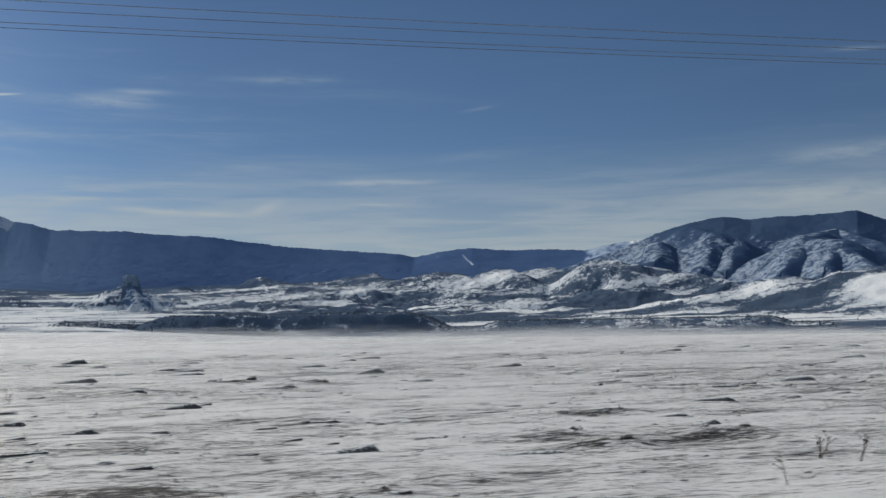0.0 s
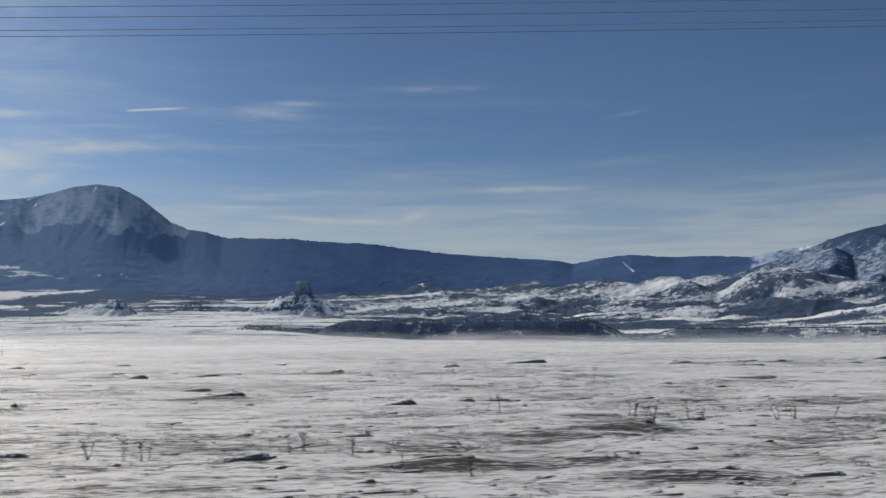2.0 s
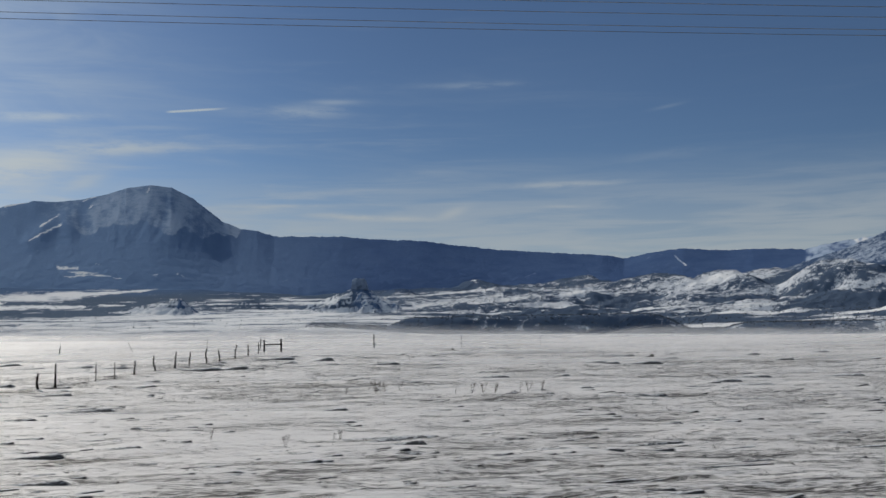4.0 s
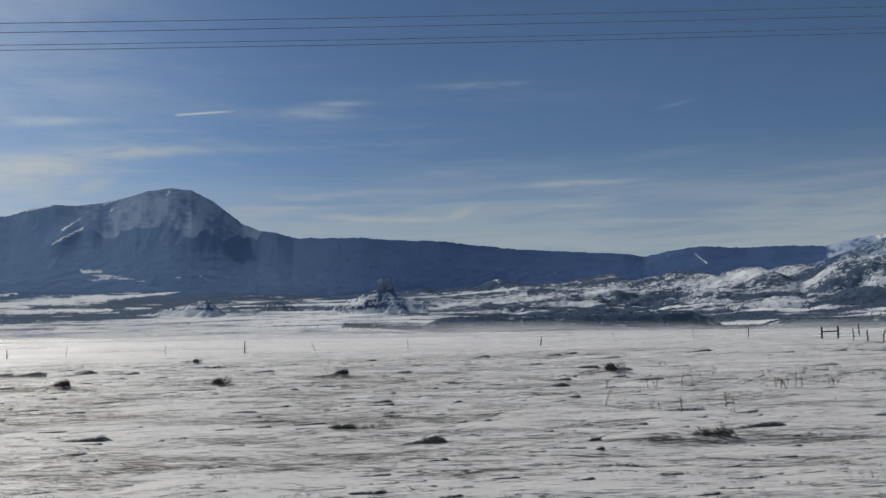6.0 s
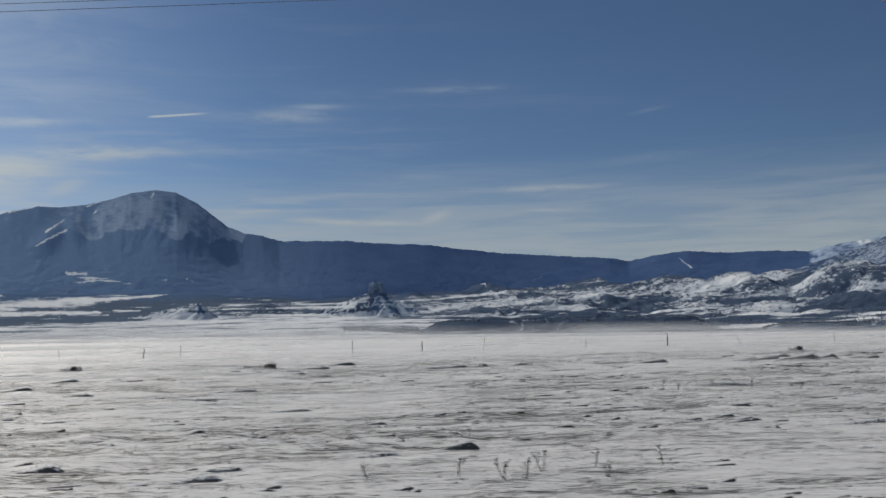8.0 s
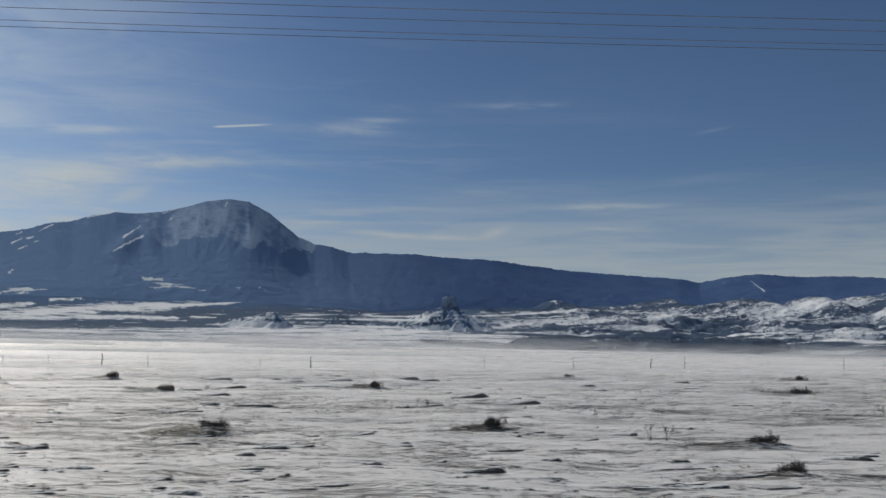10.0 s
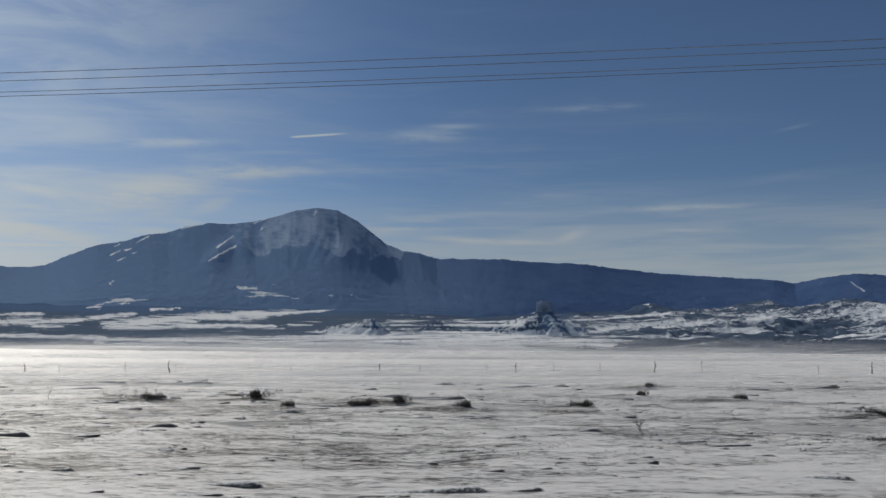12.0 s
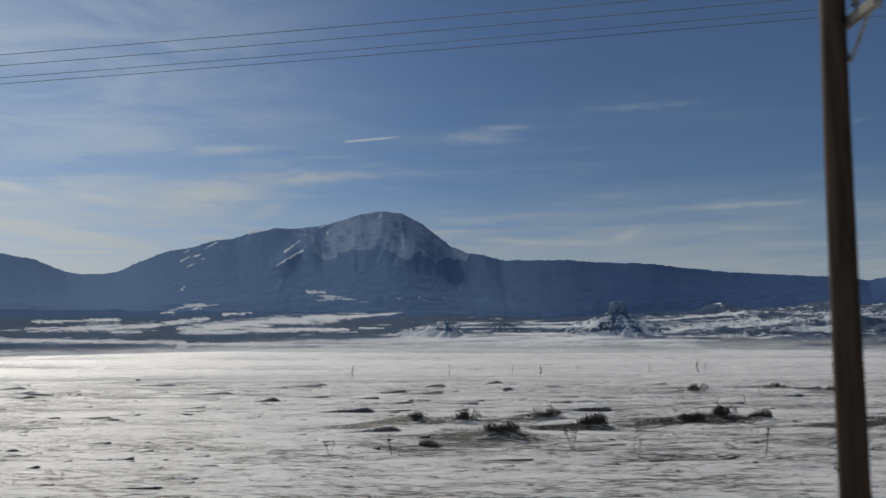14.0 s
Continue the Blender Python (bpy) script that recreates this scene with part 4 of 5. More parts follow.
def crooked_post(x, y, height, radius, seed, lean=0.0):
    r = random.Random(seed)
    z = at_ground(x, y) - 0.12
    bm = bmesh.new()
    n, pts, rads = 10, [], []
    wx, wy = r.uniform(-1, 1), r.uniform(-1, 1)
    for i in range(n):
        h = (height + 0.12) * i / (n - 1)
        k = 0.05 * height * math.sin(2.2 * h / height * math.pi * 0.6 + seed)
        k += 0.022 * height * math.sin(9.5 * h / height + 3 * seed)
        pts.append((wx * k + lean * h + r.uniform(-0.006, 0.006), wy * k * 0.6, h))
        rads.append(radius * (1.12 - 0.45 * i / (n - 1)) * r.uniform(0.88, 1.14))
    tube(bm, pts, rads, 9)
    if r.random() < 0.4:
        h = height * r.uniform(0.55, 0.85)
        tube(bm, [(pts[4][0], pts[4][1], h), (pts[4][0] + 0.09 * r.choice((-1, 1)), pts[4][1], h + 0.10)], [radius * 0.5, radius * 0.25], 6)
    ob = part("fence_post", bm, POST_WOOD)
    ob.location = (x, y, z)
    return tagged(ob, "crooked dark juniper fence post standing in snow", "fence post", "posts of the pasture fence")


def steel_post(x, y, height, lean=0.0, group="posts of the pasture fence"):
    z = at_ground(x, y) - 0.12
    bm = bmesh.new()
    h = height + 0.12
    box(bm, (0, 0, h / 2), (0.048, 0.006, h))
    box(bm, (0, 0.020, h / 2), (0.006, 0.034, h))
    for i in range(int(height / 0.16)):
        box(bm, (0, -0.006, 0.25 + 0.16 * i), (0.02, 0.008, 0.02))
    for v in bm.verts:
        v.co.x += lean * v.co.z
    ob = part("steel_fence_post", bm, DARK_STEEL, None, "", True)
    ob.location = (x, y, z)
    return tagged(ob, "thin dark steel fence post standing in snow", "fence post", group)


WOOD = [(16.0, 0.88), (17.8, 1.02), (18.8, 1.22), (23.1, 0.78), (26.5, 0.88), (33.4, 1.08), (35.7, 1.0), (39.2, 0.86), (42.0, 1.02), (45.5, 0.7), (47.5, 1.1),
        (57.7, 0.75), (61.0, 0.9), (64.5, 0.95), (67.5, 0.85), (71.5, 1.0), (75.0, 0.9), (79.2, 1.05), (83.0, 0.9), (86.5, 1.0)]
for i, (y, h) in enumerate(WOOD):
    crooked_post(fence_x(y) + 0.06 * math.sin(5 * i), y, h, 0.050 if i % 3 else 0.060, 40 + i, (-0.08, 0.05, 0.0, 0.02)[i % 4])
for y, h in ((12.9, 1.3), (21.3, 0.85), (29.1, 0.85), (31.1, 0.92), (37.0, 0.75), (52.1, 0.85), (54.6, 0.8)):
    steel_post(fence_x(y), y, h, 0.02)


def corner_post():
    x, y = fence_x(11.9), 11.9
    bm = bmesh.new()
    z = at_ground(x, y) - 0.15
    box(bm, (0, 0, 0.75), (0.235, 0.20, 1.5), 0.018)
    bmesh.ops.subdivide_edges(bm, edges=[e for e in bm.edges if abs((e.verts[0].co - e.verts[1].co).z) > 0.8], cuts=5)
    r = random.Random(5)
    for v in bm.verts:
        v.co += Vector((r.uniform(-1, 1), r.uniform(-1, 1), r.uniform(-1, 1))) * 0.007
    post = part("corner_post", bm, POST_WOOD, None, "", True)
    post.location = (x, y, z)
    for h in (0.45, 0.75, 1.05, 1.32):
        bm = bmesh.new()
        for turn in (0, 0.025):
            tube(bm, [(0.125 * sx, 0.11 * sy, h + turn) for sx, sy in ((-1, -1), (1, -1), (1, 1), (-1, 1), (-1, -1))], 0.004, 5, False)
        part("wire_wrap", bm, STEEL, post)
    return tagged(post, "thick square dark timber corner post wrapped with wire", "fence post")


corner_post()


def brace_panel():
    """Two posts joined by a rail, where the fence meets the far fence."""
    x0, y0 = -109.6, 92.4
    panel = new("brace_panel")
    panel.location = (x0, y0, at_ground(x0, y0) - 0.1)
    for dx, h in ((-0.72, 1.15), (0.78, 1.22)):
        bm = bmesh.new()
        tube(bm, [(dx, 0, 0), (dx + 0.01, 0, h * 0.5), (dx, 0, h)], [0.085, 0.082, 0.078], 10)
        part("post", bm, POST_WOOD, panel)
    bm = bmesh.new()
    tube(bm, [(-0.72, 0, 0.72), (0.78, 0, 0.74)], 0.055, 8)
    part("rail", bm, POST_WOOD, panel)
    return tagged(panel, "dark timber brace panel of two posts and a rail", "fence brace", "braces of the fences")


brace_panel()
crooked_post(-100.9, 106.0, 1.35, 0.075, 99)


def barbed_wire(level):
    bm = bmesh.new()
    ys = np.concatenate([[11.9], np.arange(13.5, 92, 2.6), [92.4]])
    pts = [(fence_x(y), y, at_ground(fence_x(y), y) + level + 0.02 * math.sin(y * 1.9 + level * 9)) for y in ys]
    tube(bm, pts, 0.0028, 4)
    r = random.Random(int(level * 100))
    for i in range(len(pts) - 1):
        a, b = Vector(pts[i]), Vector(pts[i + 1])
        if a.y < 40:
            for k in range(12):
                p = a.lerp(b, (k + r.random()) / 12)
                d = Vector((r.uniform(-1, 1), r.uniform(-1, 1), r.uniform(-1, 1))) * 0.022
                tube(bm, [p - d, p + d], 0.0018, 3)
    return tagged(part("barbed_wire", bm, WIRE), "thin barbed wire strung along the crooked posts", "wire", "strands of the pasture fence")


for level in (0.30, 0.55, 0.80):
    barbed_wire(level)

# far fence across the pasture
FAR = [-374.3, -363.5, -356.8, -353.7, -349.7, -342.2, -337.2, -336.5, -323.6, -313.9, -309.6, -302.3, -299.2, -295.2, -290.2, -284.4, -279.5, -267.4, -262.0, -243.2, -233.2,
       -224.4, -220.5, -201.5, -193.5, -186.5, -175.0, -166.0, -158.0, -148.0, -133.9, -125.9, -118.1, -112.6, -92.0, -84.0]
for i, x in enumerate(FAR):
    y = np.interp(x, [-377, -260, -200, -112, -84], [111, 111, 119, 106, 104])
    r = random.Random(300 + i)
    tilt = r.choice((0, 0, 0.03, -0.05, 0.12, -0.45 if -170 < x < -110 else 0.05))
    if i % 3:
        steel_post(x, y, r.uniform(0.95, 1.4), tilt, "posts of the far fence")
    else:
        tagged(crooked_post(x, y, r.uniform(1.0, 1.4), 0.06, 200 + i, tilt), group="posts of the far fence")


# ---- plants ----
def sage_body(seed, spread, height):
    """A rounded, half-buried bush of many short twigs."""
    r = random.Random(seed)
    bush = new("sagebrush")
    bm = bmesh.new()
    for _ in range(9):
        a = r.uniform(0, 2 * math.pi)
        d = Vector((math.cos(a), math.sin(a), 0)) * spread * r.uniform(0.1, 0.35)
        tube(bm, [(0, 0, -0.05), d * 0.5 + Vector((0, 0, height * 0.3)), d + Vector((0, 0, height * 0.6))], [0.018, 0.013, 0.007], 5)
    part("stem", bm, SAGE, bush)
    bm = bmesh.new()
    lean = Vector((r.uniform(-0.5, -0.1), 0, 0))
    lobes = [(r.uniform(-0.42, 0.32) * spread, r.uniform(-0.25, 0.25) * spread, r.uniform(0.55, 1.2)) for _ in range(7)]
    for i in range(940):
        lx, ly, lh = r.choice(lobes)
        if i > 700:
            # the low tail drawn out down the wind
            u = r.random()
            lx, ly, lh = -spread * (0.3 + 1.7 * u), r.uniform(-0.12, 0.12) * spread, 0.55 * (1 - 0.8 * u)
        a, q = r.uniform(0, 2 * math.pi), r.random() ** 0.5
        base = Vector((lx + 0.2 * spread * q * math.cos(a), ly + 0.2 * spread * q * math.sin(a), -0.06 + (height * lh * (1 - 0.55 * q * q) + 0.02) * r.uniform(0.0, 0.7)))
        out = Vector((base.x - lx, base.y - ly, 0)) * 1.4 / spread + lean + Vector((r.uniform(-0.45, 0.45), r.uniform(-0.45, 0.45), r.uniform(0.5, 1.5)))
        tip = base + out.normalized() * r.uniform(0.06, 0.17) * (0.6 + 0.6 * lh)
        side = out.cross(Vector((r.uniform(-1, 1), r.uniform(-1, 1), 0.2))).normalized() * r.uniform(0.004, 0.011)
        mid = base.lerp(tip, 0.6)
        bm.faces.new([bm.verts.new(v) for v in (base, mid + side, tip, mid - side)])
    part("foliage", bm, SAGE, bush)
    return tagged(bush, "low grey-brown sagebrush half buried in a snow drift", "bush", "sagebrush in the pasture")


def set_out(body, places, tilt=0, shape=(1, 1, 1)):
    """Stands body at the first place and copies of it at the others."""
    squash = Matrix.Diagonal((*shape, 1))
    for i, (x, y, turn, size) in enumerate(places):
        m = pose(x, y, at_ground(x, y) - (0.09 if shape[0] > 1 else 0.03), tilt * math.sin(i * 2.1), tilt * math.cos(i * 1.7), turn) @ squash @ Matrix.Scale(size, 4)
        if i:
            copy_thing(body, m)
    x, y, turn, size = places[0]
    body.matrix_basis = pose(x, y, at_ground(x, y) - (0.09 if shape[0] > 1 else 0.03), 0, 0, turn) @ squash @ Matrix.Scale(size, 4)


rand = random.Random(23)
spots = [(x, y, rand.uniform(-28, 28), rand.uniform(0.8, 1.15) * min(1.0, 0.22 + y / 46) * (0.55 if x > -80 else 1.0)) for x, y in BUSHES] + \
        [(x, y, rand.uniform(0, 360), rand.uniform(0.4, 0.7)) for x, y in LOOSE]
for n, (spread, height) in enumerate(((0.8, 0.36), (1.0, 0.30), (0.65, 0.42))):
    set_out(sage_body(70 + n, spread, height), spots[n::3], 6, (1.2, 1.05, 1.35))


def weed_body(seed, height, heads):
    r = random.Random(seed)
    weed = new("dead_weed")
    bm, tips = bmesh.new(), []
    for _ in range(heads):
        lean = Vector((r.uniform(-0.35, 0.35), r.uniform(-0.3, 0.3), 1))
        h = height * r.uniform(0.6, 1.0)
        p1, p2 = lean * h * 0.5 + Vector((r.uniform(-0.03, 0.03), 0, 0)), lean * h
        tube(bm, [(r.uniform(-0.04, 0.04), r.uniform(-0.04, 0.04), -0.05), p1, p2], [0.011, 0.008, 0.006], 4)
        tips.append(p2)
        for _ in range(r.randint(1, 3)):
            s = p1.lerp(p2, r.uniform(0.1, 0.8))
            e = s + Vector((r.uniform(-0.12, 0.12), r.uniform(-0.1, 0.1), r.uniform(0.05, 0.14)))
            tube(bm, [s, e], [0.006, 0.004], 4)
            tips.append(e)
    part("stalk", bm, WEED, weed)
    for t in tips:
        bm = bmesh.new()
        bmesh.ops.create_icosphere(bm, subdivisions=1, radius=r.uniform(0.010, 0.018), matrix=Matrix.Translation(t) @ Matrix.Diagonal((1, 1, 1.3, 1)))
        part("seed_head", bm, WEED, weed)
    return tagged(weed, "dry dead weed stalk with small dark seed heads", "weed", "dead weeds in the pasture")


WEEDS_WEST = [
    (-329.9, 20.8), (-329.6, 20.6), (-329.5, 21.0), (-329.3, 24.5), (-327.3, 21.7), (-336.1, 21.5), (-335.1, 21.5), (-319.2, 29.8), (-318.7, 29.9), (-319.4, 36.1),
    (-320.2, 45.6), (-327.0, 39.8), (-325.3, 36.8), (-327.7, 37.2), (-348.7, 22.0), (-354.0, 22.2), (-350.1, 23.5), (-355.4, 22.3), (-346.2, 21.6), (-295.3, 30.0),
    (-287.1, 22.1), (-295.1, 32.3), (-348.8, 23.0), (-345.6, 18.3), (-345.5, 18.5), (-345.1, 19.3), (-341.8, 23.0), (-340.6, 20.7), (-340.6, 21.3), (-339.9, 21.4),
    (-337.0, 21.5), (-336.8, 21.5), (-342.7, 17.9), (-342.3, 20.0), (-342.7, 23.0), (-336.1, 22.3), (-242.5, 27.1), (-242.0, 27.3), (-236.2, 16.5), (-235.8, 17.2),
    (-127.5, 18.0), (-128.2, 17.8), (-129.0, 18.2), (-129.6, 17.6), (-130.2, 18.1), (-130.9, 17.6),
]
WEEDS_EAST = [
    (-40.8, 30.6), (-40.8, 29.9), (-40.5, 29.8), (-40.6, 28.6), (-39.8, 28.0), (-39.4, 28.0), (-37.0, 28.6), (-36.5, 28.6), (-44.8, 32.8), (-44.4, 32.8),
    (-53.6, 21.3), (-53.2, 21.3), (-53.1, 21.3), (-35.2, 28.9), (-23.4, 26.8), (-22.9, 26.7), (-26.1, 24.3), (-25.9, 24.3), (-18.2, 31.1), (-18.3, 31.2),
    (-19.3, 32.4), (-30.7, 27.5), (-29.6, 25.7), (10.5, 16.4), (8.3, 13.8), (10.7, 15.5), (-63.7, 21.1), (-64.8, 21.4), (-62.9, 19.4), (-57.9, 18.9), (-57.4, 19.7), (-54.3, 21.4), (-55.9, 16.9), (-58.4, 18.9), (-64.6, 23.0),
]
WEED_SPOTS = WEEDS_WEST + WEEDS_EAST
places = [(x, y, rand.uniform(0, 360), rand.uniform(0.8, 1.2)) for x, y in WEED_SPOTS]
for cx, cy, count, size in ((-24, 42, 11, 0.95), (-20.6, 41, 6, 0.9), (-15, 39, 10, 0.85), (-11.5, 38, 14, 0.85), (-8.5, 38, 10, 0.85), (-18, 40.5, 10, 0.8), (-99, 41, 9, 1.0), (-95, 40, 8, 1.0), (-134, 36, 7, 1.2), (-138, 38, 5, 1.2), (-25.6, 21.5, 4, 0.8), (-23, 23.3, 7, 0.8),
                            (-29.5, 23.5, 2, 1.0), (-18.4, 29, 3, 1.0), (-21, 28, 3, 0.9)):
    for _ in range(count):
        places.append((cx + rand.gauss(0, 0.9), cy + rand.gauss(0, 0.6), rand.uniform(0, 360), size * rand.uniform(0.7, 1.15)))
for _ in range(52):                   # loose clusters over the pasture
    cx, cy = rand.uniform(-400, 50), 17 + 45 * rand.random() ** 1.5
    for _ in range(rand.randint(2, 6)):
        places.append((cx + rand.gauss(0, 1.6), cy + rand.gauss(0, 0.7), rand.uniform(0, 360), rand.uniform(0.55, 1.0)))
for n, (h, k) in enumerate(((0.52, 2), (0.40, 3), (0.62, 1), (0.45, 2))):
    set_out(weed_body(90 + n, h, k), places[n::4][:75], 9)


def grass_tufts():
    """Dead grass that the wind has bared, too many to count."""
    r = np.random.default_rng(17)
    n = 34000
    x, y = r.uniform(-460, 130, n), 14 + 75 * r.random(n) ** 1.35
    keep = fbm(x / 9, y / 3.2, 3, 44) + 0.5 * relief(x, y)[1] + 0.25 * r.random(n) > 0.86
    x, y = x[keep], y[keep]
    z = ground_height(x, y)
    blades = 8
    X, Y, Z = (np.repeat(v, blades) for v in (x, y, z))
    k = len(X)
    X = X + r.normal(0, 0.10, k)
    Y = Y + r.normal(0, 0.04, k)
    h, w = r.uniform(0.02, 0.085, k) * np.repeat(r.uniform(0.5, 1.4, len(x)), blades), r.uniform(0.004, 0.010, k)
    lx, ly = r.normal(-0.6, 0.9, k) * h, r.normal(0, 0.6, k) * h
    v = np.empty((k, 3, 3), np.float32)
    v[:, 0] = np.stack([X - w, Y, Z - 0.02], 1)
    v[:, 1] = np.stack([X + w, Y, Z - 0.02], 1)
    v[:, 2] = np.stack([X + lx, Y + ly, Z + h], 1)
    me = bpy.data.meshes.new("dead_grass")
    me.from_pydata(v.reshape(-1, 3).tolist(), [], np.arange(3 * k).reshape(-1, 3).tolist())
    me.materials.append(STRAW)
    return tagged(new("dead_grass", me), "tufts of dead grass poking through the snow", "grass", kind="stuff")


grass_tufts()


def turf_tussocks():
    """Small drifts that taper up the wind and end in a steep tuft of dead turf; the dark colour paints their shaded
    sides too.
    """
    r = np.random.default_rng(41)
    n = 38000
    x, y = r.uniform(-450, 120, n), 14.5 + 72 * r.random(n) ** 1.5
    dense = fbm(x / 13, y / 5, 4, 46) + 0.25 * (relief(x, y)[1] - 0.5) + 0.18 * (r.random(n) - 0.5) + 0.10 * scour(x, y)
    keep = (dense > 0.36 + 0.24 * r.random(n)) & (r.random(n) < 1.1 - y / 110)
    x, y = x[keep], y[keep]
    k = len(x)
    z = ground_height(x, y) - 0.02
    size = (0.85 + y / 150) * r.uniform(0.4, 0.92, k) * np.where(r.random(k) < 0.08, 1.5, 1.0)
    w, d, h = r.uniform(0.08, 0.20, k) * size, r.uniform(0.05, 0.11, k) * size, r.uniform(0.04, 0.085, k) * size
    tail = 1.6 + r.uniform(1.5, 9.0, k) * r.random(k)
    sides = 8
    ang = (np.arange(sides) + 0.5) * 2 * math.pi / sides
    j1, j2 = r.uniform(0.7, 1.35, (k, sides)), r.uniform(0.55, 1.35, (k, sides))

    def ring(f, q, jit):
        cx = np.cos(ang)[None] * q * jit
        left = cx < 0
        cx = np.where(left, cx * tail[:, None], cx)
        lift = np.where(left, f * 0.55, f) * jit
        return np.stack([x[:, None] + w[:, None] * cx, y[:, None] + d[:, None] * q * jit * np.sin(ang), z[:, None] + lift * h[:, None]], -1)

    top = np.stack([x + 0.25 * w, y + 0.1 * d, z + h], -1)[:, None, :]
    v = np.concatenate([ring(0.0, 1.0, j1), ring(0.74, 0.66, j2), top], 1)
    per, faces = 2 * sides + 1, []
    for j in range(sides):
        q = (j + 1) % sides
        faces += [(j, q, sides + q), (j, sides + q, sides + j), (sides + j, sides + q, 2 * sides)]
    f = (np.array(faces)[None] + per * np.arange(k)[:, None, None]).reshape(-1, 3)
    me = bpy.data.meshes.new("turf_tussocks")
    me.from_pydata(v.reshape(-1, 3).tolist(), [], f.tolist())
    me.polygons.foreach_set("use_smooth", np.ones(len(f), dtype=bool))
    me.materials.append(TURF_SHADE)
    return tagged(new("turf_tussocks", me), "small wind-tapered drifts tipped with dead turf", "turf", kind="stuff")


turf_tussocks()


def wind_drifts():
    """Larger drifts with a long windward tail, a steep sheltered end and a front painted dark for turf and shade."""
    r = np.random.default_rng(57)
    n = 680
    x, y = r.uniform(-440, 110, n), 17 + 60 * r.random(n) ** 1.3
    x[:3], y[:3] = (-51.6, -37.1, -66.3), (25.7, 29.1, 23.7)
    size = r.uniform(0.45, 1.1, n) * (0.6 + y / 75)
    w, d, h = 0.55 * size, 0.20 * size, r.uniform(0.10, 0.19, n) * size
    tail = r.uniform(1.8, 5.0, n)
    rows, cols = 7, 15
    u, v = np.meshgrid(np.linspace(-1, 1, cols), np.linspace(-1, 1, rows))
    U, V = u[None] * np.sqrt(1 - 0.5 * v[None] ** 2), v[None] * np.sqrt(1 - 0.5 * u[None] ** 2)
    run = np.where(U < 0, U * tail[:, None, None], U * 0.6)
    X = x[:, None, None] + w[:, None, None] * run
    Y = y[:, None, None] + d[:, None, None] * V * (0.45 + 0.55 * np.clip(1 + 0.8 * U, 0, 1)) + 0.10 * size[:, None, None] * (fbm(X * 2.1, X * 0 + y[:, None, None], 2, 60) - 0.5)
    up = np.where(U < 0, np.clip(1 + U, 0, 1) ** 1.3, np.clip(1 - U ** 2, 0, 1)) * np.clip(1 - np.abs(V - 0.15) ** 2.2, 0, 1) ** 0.8
    rough = 0.65 + 0.7 * fbm(X * 4.5, Y * 9, 3, 61)
    Z = ground_height(X.ravel(), Y.ravel()).reshape(X.shape) - 0.03 + h[:, None, None] * up * rough
    idx = np.arange(rows * cols).reshape(rows, cols)
    quads = np.stack([idx[:-1, :-1], idx[:-1, 1:], idx[1:, 1:], idx[1:, :-1]], -1).reshape(-1, 4)
    f = (quads[None] + rows * cols * np.arange(n)[:, None, None]).reshape(-1, 4)
    me = bpy.data.meshes.new("wind_drifts")
    me.from_pydata(np.stack([X, Y, Z], -1).reshape(-1, 3).tolist(), [], f.tolist())
    me.polygons.foreach_set("use_smooth", np.ones(len(f), dtype=bool))
    me.materials.append(TURF_SHADE)
    return tagged(new("wind_drifts", me), "low snow drifts behind grass clumps with dark steep fronts", "snow drift", kind="stuff")


wind_drifts()


# ---- far woods ----
def far_woods():
    """Junipers on the mesas and scattered over the lower slopes."""
    r = np.random.default_rng(29)
    n = 7000
    az = np.concatenate([r.uniform(-3, 25, n // 3), r.uniform(25, 38, n // 8), r.uniform(-42, 44, n), r.uniform(-42, 8, n // 12), r.uniform(4, 38, n // 2)])
    rho = np.concatenate([r.uniform(1860, 2170, n // 3), r.uniform(1870, 2150, n // 8), 1750 + 1700 * r.random(n) ** 0.8, 3900 + 380 * r.random(n // 12), r.uniform(2400, 3750, n // 2)])
    x, y = polar(az, rho)
    wild = (np.arange(len(x)) >= n // 3 + n // 8) & (rho < 3800)
    keep = ~wild | (fbm(x / 240, y / 60, 5, 102) < 0.47) | (np.arange(len(x)) >= len(x) - n // 2)
    keep &= ~(wild & (az < -3) & (r.random(len(x)) < 0.78))
    x, y = x[keep], y[keep]
    z = hill_height(x, y) - 0.5
    h, w = r.uniform(1.4, 3.6, len(x)), r.uniform(0.9, 2.0, len(x))
    k, sides = len(x), 4
    ang = np.arange(sides) * 2 * math.pi / sides
    jit = r.uniform(0.7, 1.3, (k, sides))
    ring = lambda f, s: np.stack([x[:, None] + w[:, None] * s * jit * np.cos(ang), y[:, None] + w[:, None] * s * jit * np.sin(ang), (z + f * h)[:, None] + 0 * jit], -1)
    top = np.stack([x + r.normal(0, 0.3, k), y, z + h], -1)[:, None, :]
    v = np.concatenate([ring(0.0, 0.6), ring(0.35, 1.0), ring(0.75, 0.6), top], 1)
    per = 3 * sides + 1
    faces = []
    for j in range(sides):
        q = (j + 1) % sides
        faces += [(j, q, sides + q), (j, sides + q, sides + j), (sides + j, sides + q, 2 * sides + q), (sides + j, 2 * sides + q, 2 * sides + j), (2 * sides + j, 2 * sides + q, 3 * sides)]
    f = (np.array(faces)[None] + per * np.arange(k)[:, None, None]).reshape(-1, 3)
    me = bpy.data.meshes.new("juniper_woods")
    me.from_pydata(v.reshape(-1, 3).tolist(), [], f.tolist())
    me.materials.append(JUNIPER)
    return tagged(new("juniper_woods", me), "dark juniper woods on the mesas and lower slopes", "trees", kind="stuff")


far_woods()


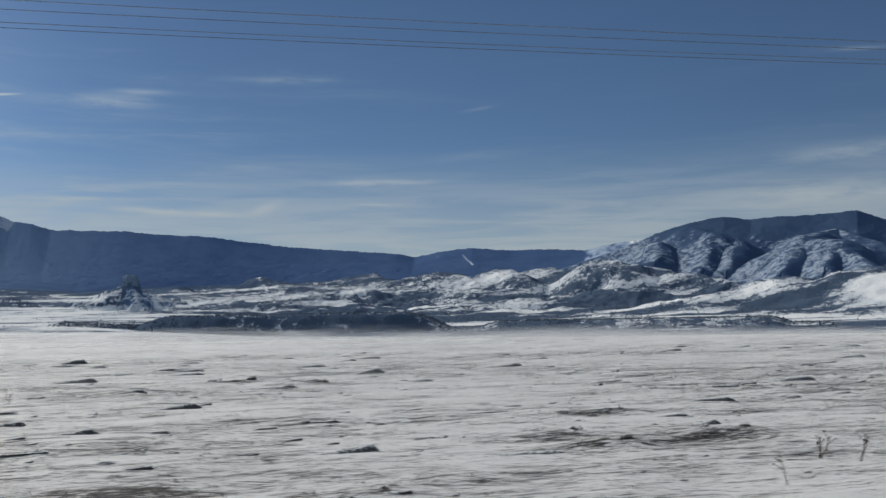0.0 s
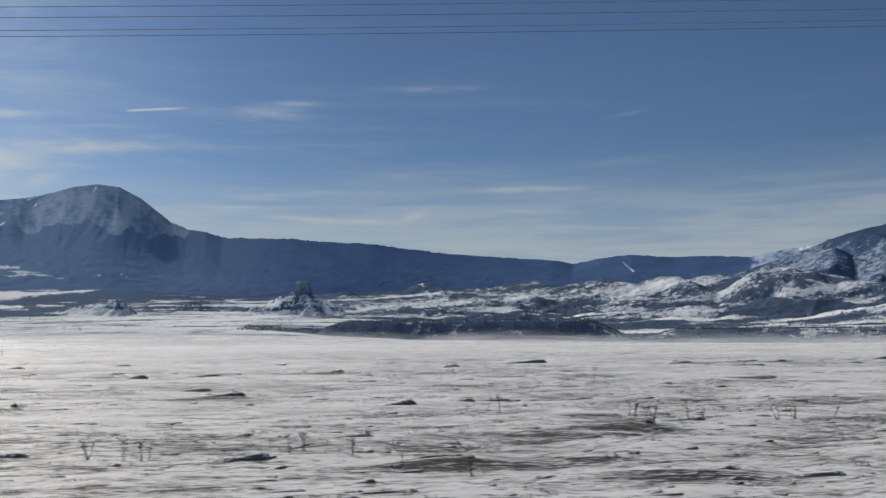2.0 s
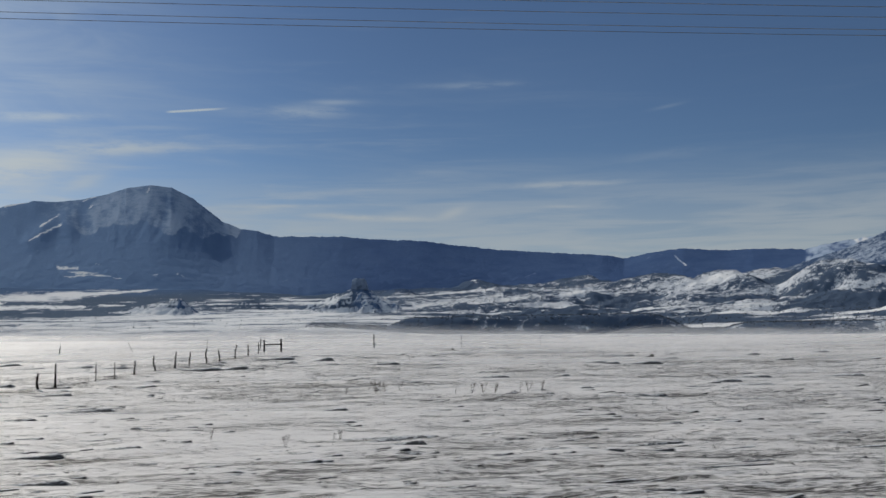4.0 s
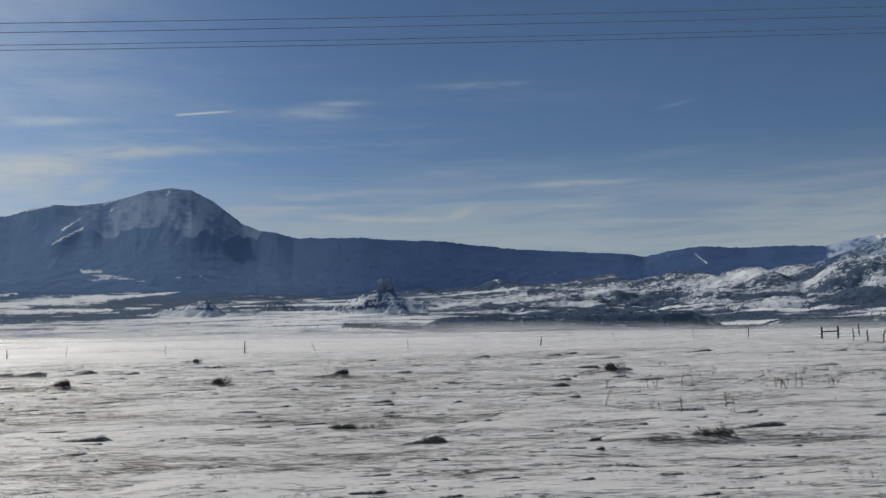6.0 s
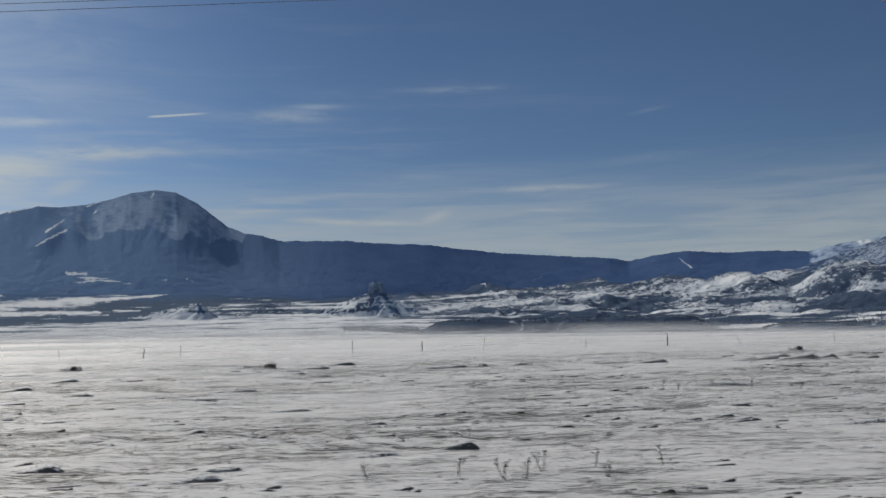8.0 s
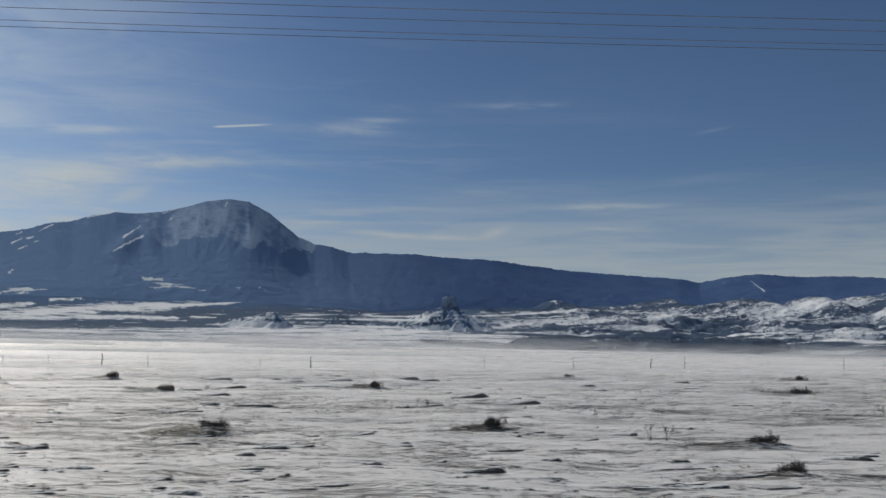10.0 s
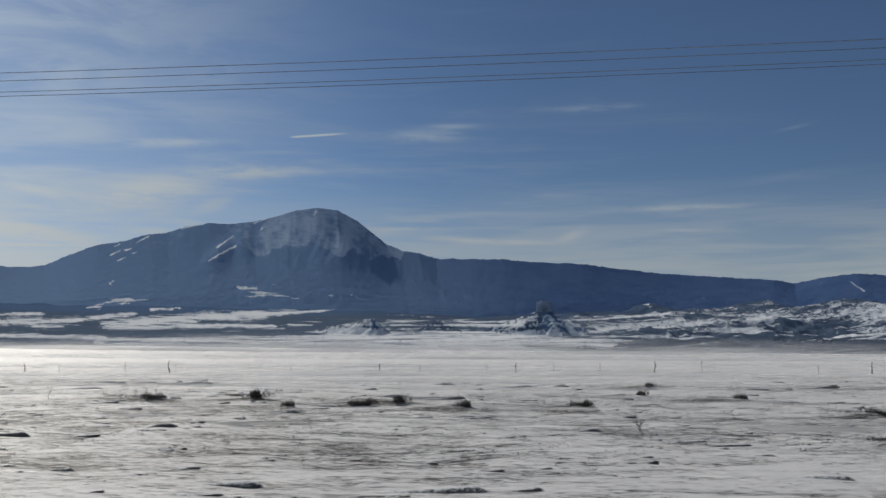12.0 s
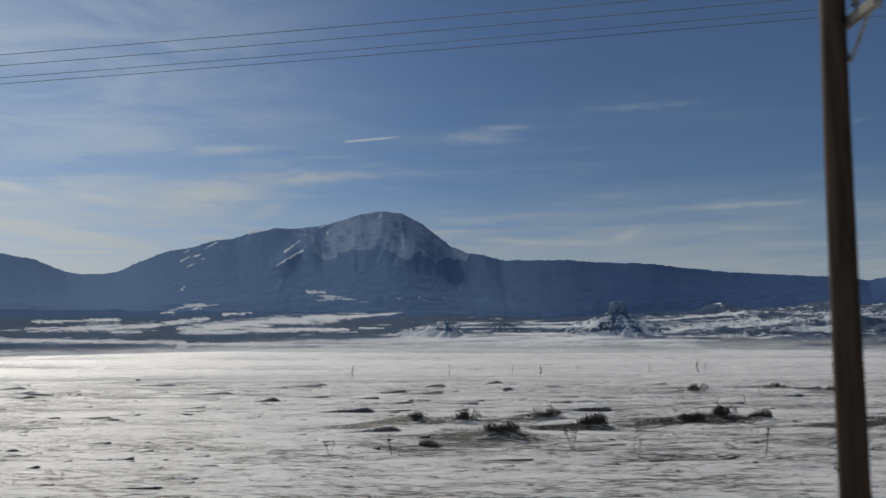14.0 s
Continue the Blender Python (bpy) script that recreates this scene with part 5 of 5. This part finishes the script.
def butte_rock():
    """The bare rock cap on the butte."""
    bm = bmesh.new()
    bmesh.ops.create_icosphere(bm, subdivisions=4, radius=1)
    for v in bm.verts:
        n = noise.fractal(v.co * 2.3, 1.0, 2.0, 4) * 0.22
        v.co *= 1 + n
        v.co.z = max(-0.6, min(v.co.z, 0.75 + 0.2 * noise.noise(v.co * 3)))
        v.co = Vector((max(-0.8, min(v.co.x, 0.75)) * (31 - 7 * v.co.z) - 3 * v.co.z, v.co.y * 24, v.co.z * 29))
    ob = part("rock_outcrop", bm, ROCK, None, "", True)
    ob.location = (*BUTTE, float(hill_height(np.array([BUTTE[0]]), np.array([BUTTE[1]]))[0]) - 2)
    return tagged(ob, "dark bare rock outcrop on top of a snowy butte", "rock")


butte_rock()


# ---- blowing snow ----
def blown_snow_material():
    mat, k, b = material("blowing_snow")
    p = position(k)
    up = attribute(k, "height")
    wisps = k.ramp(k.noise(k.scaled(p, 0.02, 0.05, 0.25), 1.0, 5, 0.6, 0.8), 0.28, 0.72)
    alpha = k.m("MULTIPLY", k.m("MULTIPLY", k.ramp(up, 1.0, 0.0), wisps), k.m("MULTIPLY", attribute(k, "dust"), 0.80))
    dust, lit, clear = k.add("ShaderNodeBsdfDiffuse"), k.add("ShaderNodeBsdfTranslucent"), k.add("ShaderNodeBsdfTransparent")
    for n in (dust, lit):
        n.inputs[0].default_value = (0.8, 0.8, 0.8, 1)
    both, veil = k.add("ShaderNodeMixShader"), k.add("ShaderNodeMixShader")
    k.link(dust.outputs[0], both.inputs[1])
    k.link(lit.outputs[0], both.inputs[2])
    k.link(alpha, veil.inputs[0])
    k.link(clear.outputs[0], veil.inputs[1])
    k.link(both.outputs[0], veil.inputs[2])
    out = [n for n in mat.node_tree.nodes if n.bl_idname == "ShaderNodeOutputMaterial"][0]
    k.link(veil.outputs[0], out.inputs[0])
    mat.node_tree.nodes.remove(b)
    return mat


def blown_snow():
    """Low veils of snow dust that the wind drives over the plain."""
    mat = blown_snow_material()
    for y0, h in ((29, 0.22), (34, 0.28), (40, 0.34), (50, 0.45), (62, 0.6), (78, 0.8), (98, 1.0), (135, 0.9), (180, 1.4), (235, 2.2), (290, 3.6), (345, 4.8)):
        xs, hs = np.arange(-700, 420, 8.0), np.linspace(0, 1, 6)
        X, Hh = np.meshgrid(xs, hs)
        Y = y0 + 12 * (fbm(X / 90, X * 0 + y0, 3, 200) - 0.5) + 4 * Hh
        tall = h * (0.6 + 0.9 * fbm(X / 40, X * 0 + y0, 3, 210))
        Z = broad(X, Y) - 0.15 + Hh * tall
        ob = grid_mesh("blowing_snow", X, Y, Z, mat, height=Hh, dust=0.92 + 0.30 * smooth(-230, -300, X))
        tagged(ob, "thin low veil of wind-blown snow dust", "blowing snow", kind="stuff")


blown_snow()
